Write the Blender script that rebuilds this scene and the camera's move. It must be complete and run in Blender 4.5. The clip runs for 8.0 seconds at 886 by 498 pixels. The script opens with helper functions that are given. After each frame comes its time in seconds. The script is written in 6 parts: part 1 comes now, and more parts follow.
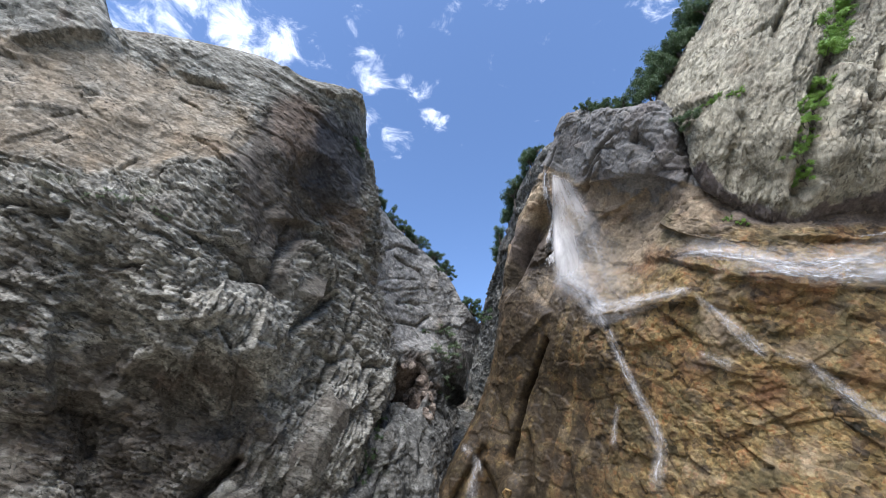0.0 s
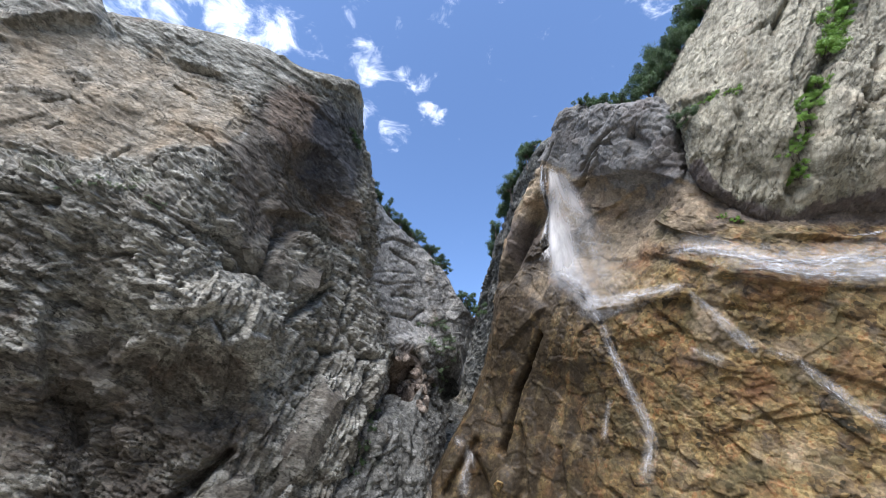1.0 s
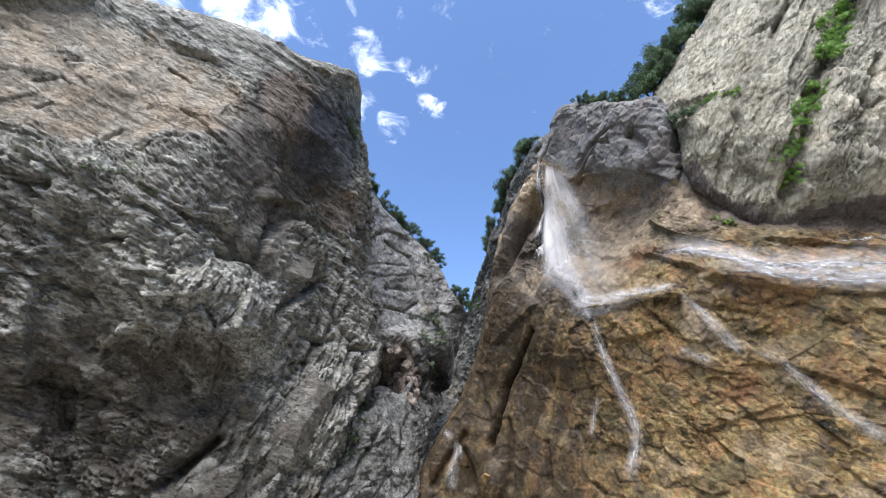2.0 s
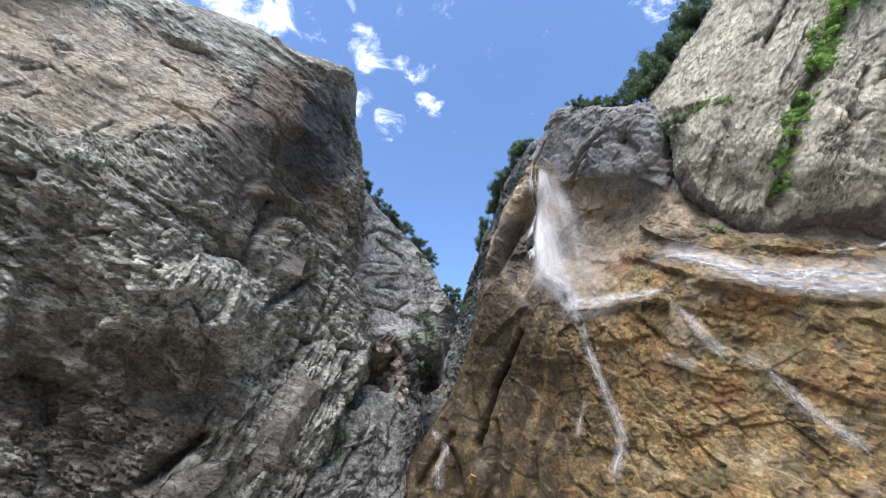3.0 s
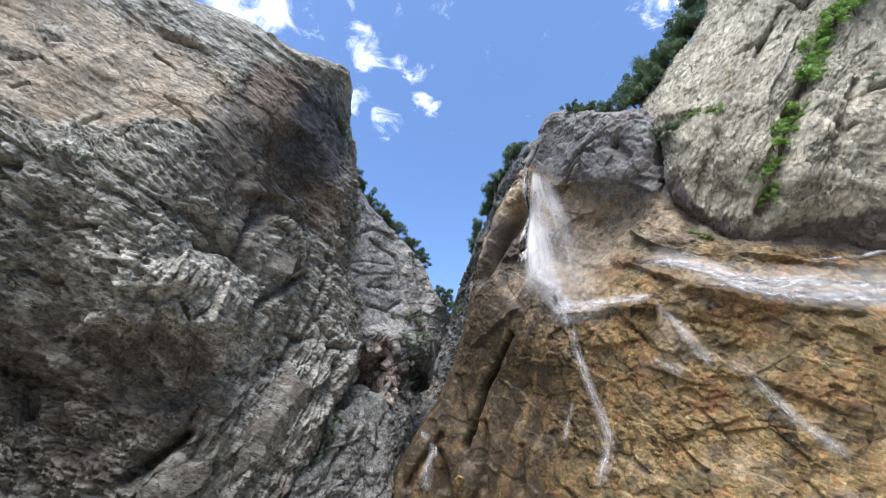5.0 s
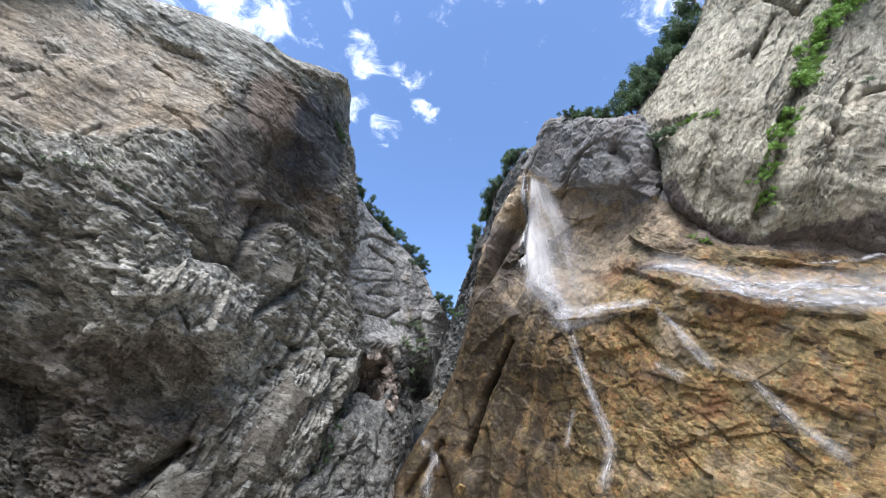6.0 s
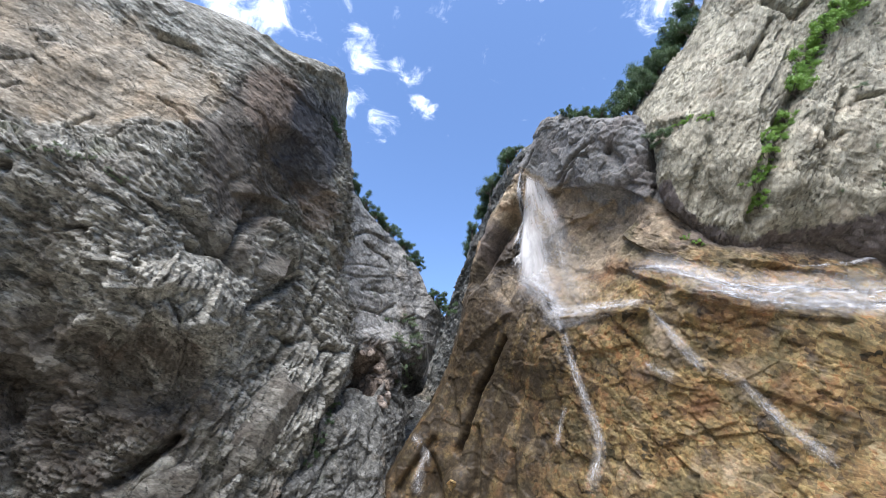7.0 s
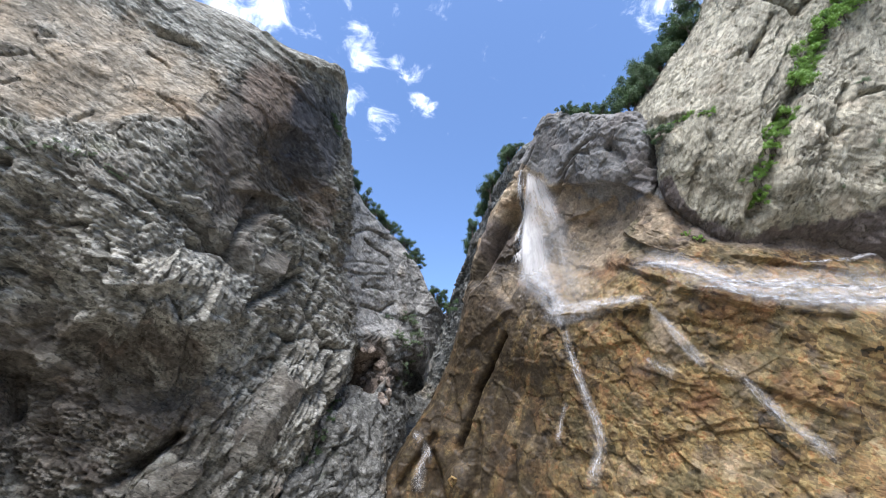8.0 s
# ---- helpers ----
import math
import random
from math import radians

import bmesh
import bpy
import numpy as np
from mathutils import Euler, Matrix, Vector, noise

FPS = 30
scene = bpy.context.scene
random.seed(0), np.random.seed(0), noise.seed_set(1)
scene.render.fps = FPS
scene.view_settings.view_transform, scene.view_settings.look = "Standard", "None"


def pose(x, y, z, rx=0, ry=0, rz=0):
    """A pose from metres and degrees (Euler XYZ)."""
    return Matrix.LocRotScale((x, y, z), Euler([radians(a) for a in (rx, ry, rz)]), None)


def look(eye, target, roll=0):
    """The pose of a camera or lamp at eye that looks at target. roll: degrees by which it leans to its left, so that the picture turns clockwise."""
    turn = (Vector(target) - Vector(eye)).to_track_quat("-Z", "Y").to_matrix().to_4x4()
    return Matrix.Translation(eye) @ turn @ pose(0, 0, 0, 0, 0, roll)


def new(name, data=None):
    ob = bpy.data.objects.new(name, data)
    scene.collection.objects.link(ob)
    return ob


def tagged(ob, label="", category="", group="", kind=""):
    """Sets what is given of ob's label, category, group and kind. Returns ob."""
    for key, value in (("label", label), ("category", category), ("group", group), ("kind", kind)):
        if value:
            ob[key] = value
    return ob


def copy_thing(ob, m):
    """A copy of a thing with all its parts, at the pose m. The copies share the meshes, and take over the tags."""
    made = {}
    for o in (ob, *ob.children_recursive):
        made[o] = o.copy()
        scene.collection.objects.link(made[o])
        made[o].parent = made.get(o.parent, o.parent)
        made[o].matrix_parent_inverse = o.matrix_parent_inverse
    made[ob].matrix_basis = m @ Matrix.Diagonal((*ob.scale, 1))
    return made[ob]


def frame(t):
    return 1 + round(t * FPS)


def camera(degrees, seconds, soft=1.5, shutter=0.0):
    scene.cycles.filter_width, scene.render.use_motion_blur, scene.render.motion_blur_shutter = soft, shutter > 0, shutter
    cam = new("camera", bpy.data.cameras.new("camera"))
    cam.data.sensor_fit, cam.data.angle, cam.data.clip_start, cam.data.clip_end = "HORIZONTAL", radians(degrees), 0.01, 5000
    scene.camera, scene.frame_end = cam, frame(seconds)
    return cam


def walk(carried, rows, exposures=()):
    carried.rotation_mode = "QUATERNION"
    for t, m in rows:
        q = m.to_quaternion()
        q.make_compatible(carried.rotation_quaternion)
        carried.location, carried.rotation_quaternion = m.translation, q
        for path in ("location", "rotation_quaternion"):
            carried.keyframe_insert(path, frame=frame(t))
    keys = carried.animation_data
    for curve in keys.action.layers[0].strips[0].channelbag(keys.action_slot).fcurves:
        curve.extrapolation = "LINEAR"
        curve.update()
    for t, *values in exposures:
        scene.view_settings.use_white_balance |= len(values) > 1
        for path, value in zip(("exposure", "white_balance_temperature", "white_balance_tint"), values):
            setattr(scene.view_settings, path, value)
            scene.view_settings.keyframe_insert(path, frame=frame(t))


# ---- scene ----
cam = camera(97.0, 8.0, 1.0)
PATH = [
    (0.0, pose(0.000, 0.000, 1.600, 125.00, -0.00, 0.00)),
    (0.5, pose(-0.019, 0.057, 1.582, 124.39, -0.14, -0.71)),
    (1.0, pose(-0.000, 0.095, 1.524, 124.17, -0.33, -0.98)),
    (1.5, pose(0.059, 0.130, 1.523, 123.56, -0.87, -1.62)),
    (3.0, pose(0.493, 0.034, 1.711, 123.19, -1.92, -3.85)),
    (3.5, pose(0.709, -0.031, 1.775, 123.30, -2.12, -4.47)),
    (4.0, pose(0.785, -0.028, 1.772, 123.19, -2.38, -5.08)),
    (4.5, pose(0.789, -0.018, 1.768, 123.00, -2.55, -5.27)),
    (6.0, pose(0.857, -0.122, 1.879, 124.12, -2.00, -4.92)),
    (6.5, pose(0.937, -0.155, 1.907, 123.96, -2.12, -5.29)),
    (7.0, pose(1.030, -0.168, 1.889, 123.70, -2.46, -5.94)),
    (7.5, pose(0.976, -0.082, 1.825, 123.13, -2.22, -5.57)),
    (8.0, pose(0.985, -0.043, 1.778, 123.42, -2.39, -5.88)),
]
walk(cam, PATH, ((0.0, 0.97, 5880, 13), (1.5, 1.1, 5880, 13), (3.0, 1.23, 5880, 13), (8.0, 1.26, 5880, 13)))

# ---- daylight ----
SUN_EL, SUN_AZ = radians(50), radians(-164)   # azimuth from +y towards +x


def build_world():
    w = bpy.data.worlds.new("sky")
    scene.world = w
    w.use_nodes = True
    nt = w.node_tree
    nt.nodes.clear()
    N, K = nt.nodes.new, nt.links.new
    out, bg = N("ShaderNodeOutputWorld"), N("ShaderNodeBackground")
    sky = N("ShaderNodeTexSky")
    sky.sky_type, sky.sun_disc = "NISHITA", False
    sky.sun_elevation, sky.sun_rotation = SUN_EL, SUN_AZ
    sky.air_density, sky.dust_density, sky.ozone_density = 1.0, 0.9, 3.4
    co = N("ShaderNodeTexCoord")
    grown = None
    # banks of fair-weather cloud: direction, spread, density
    banks = (((-0.545, 0.322, 0.774), 0.15, 1.0), ((-0.42, 0.41, 0.81), 0.07, 1.1), ((-0.35, 0.438, 0.828), 0.05, 0.95), ((-0.29, 0.48, 0.83), 0.04, 0.6),
             ((-0.22, 0.428, 0.876), 0.03, 0.5), ((-0.157, 0.45, 0.879), 0.025, 0.4), ((-0.168, 0.494, 0.853), 0.04, 0.72), ((-0.179, 0.533, 0.827), 0.045, 0.8),
             ((-0.145, 0.567, 0.81), 0.038, 0.75), ((-0.205, 0.594, 0.778), 0.045, 0.85), ((-0.13, 0.623, 0.771), 0.034, 0.75), ((-0.1, 0.645, 0.757), 0.022, 0.6),
             ((-0.085, 0.526, 0.846), 0.022, 0.65), ((-0.057, 0.555, 0.83), 0.027, 0.9), ((-0.033, 0.589, 0.808), 0.026, 1.0), ((-0.004, 0.607, 0.795), 0.018, 0.95),
             ((0.442, 0.327, 0.835), 0.06, 0.95), ((0.099, 0.024, 0.995), 0.3, 0.8))
    for way, spread, dens in banks:
        d = N("ShaderNodeVectorMath")
        d.operation = "DISTANCE"
        d.inputs[1].default_value = Vector(way).normalized()
        K(co.outputs["Generated"], d.inputs[0])
        m = N("ShaderNodeMapRange")
        m.interpolation_type = "SMOOTHSTEP"
        m.inputs["From Min"].default_value, m.inputs["From Max"].default_value = spread * 2.7, 0.0
        m.inputs["To Min"].default_value, m.inputs["To Max"].default_value = 0.0, dens
        K(d.outputs["Value"], m.inputs["Value"])
        if grown is None:
            grown = m.outputs[0]
        else:
            x = N("ShaderNodeMath")
            x.operation = "MAXIMUM"
            K(grown, x.inputs[0]), K(m.outputs[0], x.inputs[1])
            grown = x.outputs[0]
    mp = N("ShaderNodeMapping")
    mp.inputs["Rotation"].default_value = (0.3, 0.5, 0.7)
    mp.inputs["Scale"].default_value = (1.0, 1.0, 2.1)
    K(co.outputs["Generated"], mp.inputs[0])
    no = N("ShaderNodeTexNoise")
    no.inputs["Scale"].default_value, no.inputs["Detail"].default_value, no.inputs["Roughness"].default_value = 12.0, 10.0, 0.66
    no.inputs["Distortion"].default_value = 0.5
    K(mp.outputs[0], no.inputs["Vector"])
    strong = N("ShaderNodeMapRange")
    strong.inputs["From Min"].default_value, strong.inputs["From Max"].default_value = 0.3, 0.7
    K(no.outputs["Fac"], strong.inputs["Value"])
    thin = N("ShaderNodeMath")
    thin.operation = "MULTIPLY_ADD"
    thin.inputs[1].default_value = 0.75
    K(grown, thin.inputs[0]), K(strong.outputs[0], thin.inputs[2])
    cl = N("ShaderNodeMapRange")
    cl.interpolation_type = "SMOOTHSTEP"
    cl.inputs["From Min"].default_value, cl.inputs["From Max"].default_value = 0.95, 1.8
    K(thin.outputs[0], cl.inputs["Value"])
    mix = N("ShaderNodeMix")
    mix.data_type = "RGBA"
    mix.inputs["B"].default_value = (7.5, 7.7, 8.2, 1)
    K(cl.outputs[0], mix.inputs["Factor"]), K(sky.outputs[0], mix.inputs["A"])
    K(mix.outputs["Result"], bg.inputs["Color"])
    bg.inputs["Strength"].default_value = 0.135
    K(bg.outputs[0], out.inputs["Surface"])


build_world()
sun_data = bpy.data.lights.new("sun", "SUN")
sun_data.energy, sun_data.angle, sun_data.color = 3.9, radians(44), (1.0, 0.965, 0.92)
sun = new("sun", sun_data)
away = Vector((math.sin(SUN_AZ) * math.cos(SUN_EL), math.cos(SUN_AZ) * math.cos(SUN_EL), math.sin(SUN_EL)))
sun.matrix_world = look(away * 200, (0, 0, 0))


# ---- noise on arrays of places ----
def scramble(i, j, k, seed):
    h = (i * 374761393 + j * 668265263 + k * 1274126177 + seed * 974634777) & 0xFFFFFFFF
    h = ((h ^ (h >> 13)) * 1103515245) & 0xFFFFFFFF
    h = ((h ^ (h >> 16)) * 2246822519) & 0xFFFFFFFF
    return h ^ (h >> 15)


def chance(i, j, k, seed):
    return scramble(i, j, k, seed).astype(np.float64) / 4294967295.0


def gradient_noise(p, seed):
    c = np.floor(p).astype(np.int64)
    u = p - c
    s = u * u * u * (u * (u * 6 - 15) + 10)
    total = np.zeros(len(p))
    for a in (0, 1):
        for b in (0, 1):
            for e in (0, 1):
                h = scramble(c[:, 0] + a, c[:, 1] + b, c[:, 2] + e, seed)
                g = np.stack([(h & 1023), (h >> 10) & 1023, (h >> 20) & 1023], 1) / 511.5 - 1.0
                w = (s[:, 0] if a else 1 - s[:, 0]) * (s[:, 1] if b else 1 - s[:, 1]) * (s[:, 2] if e else 1 - s[:, 2])
                total += w * ((u - (a, b, e)) * g).sum(1)
    return total * 1.1


def fractal(p, octaves, seed, rough=0.5, ridged=False):
    total, amp, norm = np.zeros(len(p)), 1.0, 0.0
    for o in range(octaves):
        n = gradient_noise(p * 2.0 ** o + 17.3 * o, seed + o)
        total += amp * ((1 - 2.2 * np.abs(n)) if ridged else n)
        norm += amp
        amp *= rough
    return total / norm


def shuffled(k):
    """Well-mixed 64-bit numbers."""
    k = (k ^ (k >> np.uint64(30))) * np.uint64(0xBF58476D1CE4E5B9)
    k = (k ^ (k >> np.uint64(27))) * np.uint64(0x94D049BB133111EB)
    return k ^ (k >> np.uint64(31))


def blocks(p, seed, tilt=1.0):
    """Broken rock: each cell is a tilted facet. Returns its height and the distance to the joint between cells."""
    c = np.floor(p).astype(np.int64)
    inside = p - c
    key = (c[:, 0] * 73856093 + c[:, 1] * 19349663 * 4099 + c[:, 2] * 83492791 * 65537 + seed * 1000003).astype(np.uint64)
    best, second, chosen = np.full(len(p), 9.0), np.full(len(p), 9.0), np.zeros(len(p), np.uint64)
    low = np.uint64(0xFFFF)
    place = np.zeros((len(p), 3))
    for a in (-1, 0, 1):
        for b in (-1, 0, 1):
            for e in (-1, 0, 1):
                h = shuffled(key + np.uint64((a * 73856093 + b * 19349663 * 4099 + e * 83492791 * 65537) & 0xFFFFFFFFFFFFFFFF))
                x = inside[:, 0] - a - (h & low) / 65535.0
                y = inside[:, 1] - b - ((h >> np.uint64(16)) & low) / 65535.0
                z = inside[:, 2] - e - ((h >> np.uint64(32)) & low) / 65535.0
                d = x * x + y * y + z * z
                near = d < best
                second = np.where(near, best, np.minimum(second, d))
                best = np.where(near, d, best)
                chosen = np.where(near, h, chosen)
                place[near, 0], place[near, 1], place[near, 2] = x[near], y[near], z[near]
    lean = shuffled(chosen + np.uint64(0x9E3779B97F4A7C15))
    height = (chosen >> np.uint64(48)) / 65535.0 - 0.5
    for axis in range(3):
        height = height + tilt * 2 * place[:, axis] * (((lean >> np.uint64(16 * axis)) & low) / 65535.0 - 0.5)
    return height, np.sqrt(second) - np.sqrt(best)


def blob(p, centre, radius, ragged=0.35, seed=5):
    """1 inside a ragged round patch of rock, 0 outside."""
    d = np.linalg.norm((p - np.array(centre)) / np.array(radius), axis=1)
    d = d + ragged * fractal(p * 0.25, 5, seed, 0.6) * 1.6
    return np.clip((1.08 - d) / 0.28, 0, 1)


# ---- materials ----
def nodes_of(name):
    m = bpy.data.materials.new(name)
    m.use_nodes = True
    nt = m.node_tree
    nt.nodes.clear()
    out, sh = nt.nodes.new("ShaderNodeOutputMaterial"), nt.nodes.new("ShaderNodeBsdfPrincipled")
    nt.links.new(sh.outputs[0], out.inputs["Surface"])
    return m, nt, sh, out


def noise_node(nt, scale, detail, rough=0.55, vec=None, distort=0.0):
    n = nt.nodes.new("ShaderNodeTexNoise")
    n.inputs["Scale"].default_value, n.inputs["Detail"].default_value = scale, detail
    n.inputs["Roughness"].default_value, n.inputs["Distortion"].default_value = rough, distort
    if vec is not None:
        nt.links.new(vec, n.inputs["Vector"])
    return n.outputs["Fac"]


def span(nt, value, a, b, lo=0.0, hi=1.0):
    m = nt.nodes.new("ShaderNodeMapRange")
    for key, v in (("From Min", a), ("From Max", b), ("To Min", lo), ("To Max", hi)):
        m.inputs[key].default_value = v
    nt.links.new(value, m.inputs["Value"])
    return m.outputs[0]


def blend(nt, fac, a, b, way="MIX"):
    m = nt.nodes.new("ShaderNodeMix")
    m.data_type, m.blend_type = "RGBA", way
    for key, v in (("Factor", fac), ("A", a), ("B", b)):
        if isinstance(v, (tuple, float, int)):
            m.inputs[key].default_value = (*v, 1) if isinstance(v, tuple) else v
        else:
            nt.links.new(v, m.inputs[key])
    return m.outputs["Result"]


def times(nt, a, b):
    m = nt.nodes.new("ShaderNodeMath")
    m.operation = "MULTIPLY"
    for i, v in enumerate((a, b)):
        if isinstance(v, (float, int)):
            m.inputs[i].default_value = v
        else:
            nt.links.new(v, m.inputs[i])
    return m.outputs[0]


def ramp(nt, value, stops):
    """A run of colours along a value: (position, colour) in order."""
    r = nt.nodes.new("ShaderNodeValToRGB")
    e = r.color_ramp.elements
    while len(e) < len(stops):
        e.new(0.5)
    for k, (at, colour) in zip(e, stops):
        k.position, k.color = at, (*colour, 1)
    nt.links.new(value, r.inputs[0])
    return r.outputs[0]


def mean_of(nt, a, b, share=0.5):
    m = nt.nodes.new("ShaderNodeMix")
    m.inputs["Factor"].default_value = share
    nt.links.new(a, m.inputs["A"]), nt.links.new(b, m.inputs["B"])
    return m.outputs["Result"]


def rock_material(name, tones, stains, wet_rough=0.42, grain=1.0, stretch=(1, 1, 1), turn=(0, 0, 0), contrast=1.0, speckle=(0.5, 1.45), share=0.45, veins=0.6, vein_scale=0.5, relief=1.0, facets=0.4, patch=0.15):
    """Weathered rock: a run of tones mottled at three scales. stains: (attribute, colour) for stains and painted shade,
    laid over them by masks that the surface carries.
    """
    m, nt, sh, out = nodes_of(name)
    geo = nt.nodes.new("ShaderNodeNewGeometry")
    mp = nt.nodes.new("ShaderNodeMapping")
    mp.inputs["Rotation"].default_value = turn
    nt.links.new(geo.outputs["Position"], mp.inputs[0])
    sc = nt.nodes.new("ShaderNodeVectorMath")
    sc.operation = "MULTIPLY"
    sc.inputs[1].default_value = stretch
    nt.links.new(mp.outputs[0], sc.inputs[0])
    v = sc.outputs[0]
    broad = noise_node(nt, 0.22 * grain, 9, 0.66, v, 0.35)
    mid = noise_node(nt, 0.95 * grain, 9, 0.7, v, 0.2)
    fine = noise_node(nt, 3.6 * grain, 7, 0.7, v, 0.1)
    creased = nt.nodes.new("ShaderNodeTexNoise")
    creased.noise_type = "RIDGED_MULTIFRACTAL"
    creased.inputs["Scale"].default_value, creased.inputs["Detail"].default_value = 0.8 * grain, 8.0
    creased.inputs["Roughness"].default_value, creased.inputs["Lacunarity"].default_value = 0.6, 2.1
    nt.links.new(v, creased.inputs["Vector"])
    bend = nt.nodes.new("ShaderNodeTexNoise")
    bend.inputs["Scale"].default_value, bend.inputs["Detail"].default_value = 0.9 * grain, 4.0
    nt.links.new(v, bend.inputs["Vector"])
    bent = nt.nodes.new("ShaderNodeVectorMath")
    bent.operation = "MULTIPLY_ADD"
    bent.inputs[1].default_value = (0.5, 0.5, 0.5)
    nt.links.new(bend.outputs["Color"], bent.inputs[0]), nt.links.new(v, bent.inputs[2])
    chips = []
    for size in (0.75, 2.3):
        cell = nt.nodes.new("ShaderNodeTexVoronoi")
        cell.inputs["Scale"].default_value = size * grain
        nt.links.new(bent.outputs[0], cell.inputs["Vector"])
        split = nt.nodes.new("ShaderNodeSeparateColor")
        nt.links.new(cell.outputs["Color"], split.inputs[0])
        chips.append(split.outputs[0])
    tone = span(nt, mean_of(nt, broad, mid, share), 0.5 - 0.2 / contrast, 0.5 + 0.2 / contrast)
    tone = mean_of(nt, tone, span(nt, mean_of(nt, chips[0], chips[1], 0.5), 0.15, 0.85), patch)
    col = ramp(nt, tone, tones)
    wetness = None
    for key, colour in stains:
        at = nt.nodes.new("ShaderNodeAttribute")
        at.attribute_name = key
        fac = times(nt, at.outputs["Fac"], span(nt, mid, 0.3, 0.52, 0.72, 1.0))
        col = blend(nt, fac, col, colour)
        if key == "wet":
            wetness = fac
    lines = noise_node(nt, vein_scale, 5, 0.55, v, 0.8)
    off = nt.nodes.new("ShaderNodeMath")
    off.operation = "SUBTRACT"
    off.inputs[1].default_value = 0.5
    nt.links.new(lines, off.inputs[0])
    flat = nt.nodes.new("ShaderNodeMath")
    flat.operation = "ABSOLUTE"
    nt.links.new(off.outputs[0], flat.inputs[0])
    crack = times(nt, span(nt, flat.outputs[0], 0.004, 0.014, 1.0, 0.0), span(nt, broad, 0.44, 0.56, 0.0, veins))
    col = blend(nt, crack, col, tuple(c * 0.45 for c in tones[0][1]))
    speck = span(nt, fine, 0.3, 0.7, *speckle)
    speck = times(nt, speck, span(nt, mean_of(nt, chips[0], chips[1], 0.5), 0.15, 0.85, 1 - facets, 1 + facets))
    sp = nt.nodes.new("ShaderNodeCombineColor")
    for i in range(3):
        nt.links.new(speck, sp.inputs[i])
    col = blend(nt, 1.0, col, sp.outputs[0], "MULTIPLY")
    nt.links.new(col, sh.inputs["Base Color"])
    sh.inputs["Specular IOR Level"].default_value = 0.22
    if wetness is not None:
        nt.links.new(span(nt, wetness, 0.0, 1.0, 0.85, wet_rough), sh.inputs["Roughness"])
    else:
        sh.inputs["Roughness"].default_value = 0.88
    b1, b2 = nt.nodes.new("ShaderNodeBump"), nt.nodes.new("ShaderNodeBump")
    b1.inputs["Strength"].default_value, b1.inputs["Distance"].default_value = 0.8, 0.3 * relief
    b2.inputs["Strength"].default_value, b2.inputs["Distance"].default_value = 0.8, 0.16 * relief
    nt.links.new(mean_of(nt, creased.outputs["Fac"], chips[0], 0.35), b1.inputs["Height"]), nt.links.new(mean_of(nt, fine, chips[1], 0.3), b2.inputs["Height"])
    b3 = nt.nodes.new("ShaderNodeBump")
    b3.invert = True
    b3.inputs["Strength"].default_value, b3.inputs["Distance"].default_value = 0.9, 0.25
    nt.links.new(crack, b3.inputs["Height"])
    nt.links.new(b1.outputs[0], b2.inputs["Normal"]), nt.links.new(b2.outputs[0], b3.inputs["Normal"]), nt.links.new(b3.outputs[0], sh.inputs["Normal"])
    return m


# the third tone serves dark stains and painted shade under the left nose
TAN, RUST, STAIN_SHADE, MOSS = (0.275, 0.218, 0.145), (0.19, 0.128, 0.088), (0.045, 0.045, 0.05), (0.055, 0.075, 0.025)
# the brown tone carries shade painted on the left cliff's overhang and belly
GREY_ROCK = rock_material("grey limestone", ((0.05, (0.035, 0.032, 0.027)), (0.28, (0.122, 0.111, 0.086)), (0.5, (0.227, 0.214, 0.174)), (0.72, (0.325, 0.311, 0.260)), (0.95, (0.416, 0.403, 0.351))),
                          (("brown", (0.095, 0.078, 0.06)), ("tan", TAN), ("rust", RUST), ("soot", STAIN_SHADE), ("moss", MOSS)), stretch=(0.8, 0.8, 1.7), turn=(0.15, -0.2, 0), speckle=(0.58, 1.38), contrast=1.1, facets=0.33, veins=0.75, vein_scale=0.8)
PALE_ROCK = rock_material("pale limestone", ((0.1, (0.114, 0.099, 0.067)), (0.35, (0.207, 0.187, 0.134)), (0.6, (0.288, 0.263, 0.191)), (0.9, (0.355, 0.329, 0.244))),
                          (("tan", (0.34, 0.275, 0.19)), ("soot", (0.11, 0.09, 0.078)), ("moss", MOSS)), stretch=(1.9, 1.5, 0.6), turn=(0, -0.56, 0), contrast=1.3, speckle=(0.75, 1.22), facets=0.24)
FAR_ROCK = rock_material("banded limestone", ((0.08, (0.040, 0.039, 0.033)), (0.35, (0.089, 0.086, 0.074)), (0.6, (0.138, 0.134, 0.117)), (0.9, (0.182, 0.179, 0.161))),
                         (("pale", (0.37, 0.35, 0.31)), ("rust", RUST), ("tan", TAN), ("soot", STAIN_SHADE), ("moss", MOSS)), stretch=(1, 1, 1.3), turn=(0.4, 0.1, 0), veins=0.6, vein_scale=0.6)
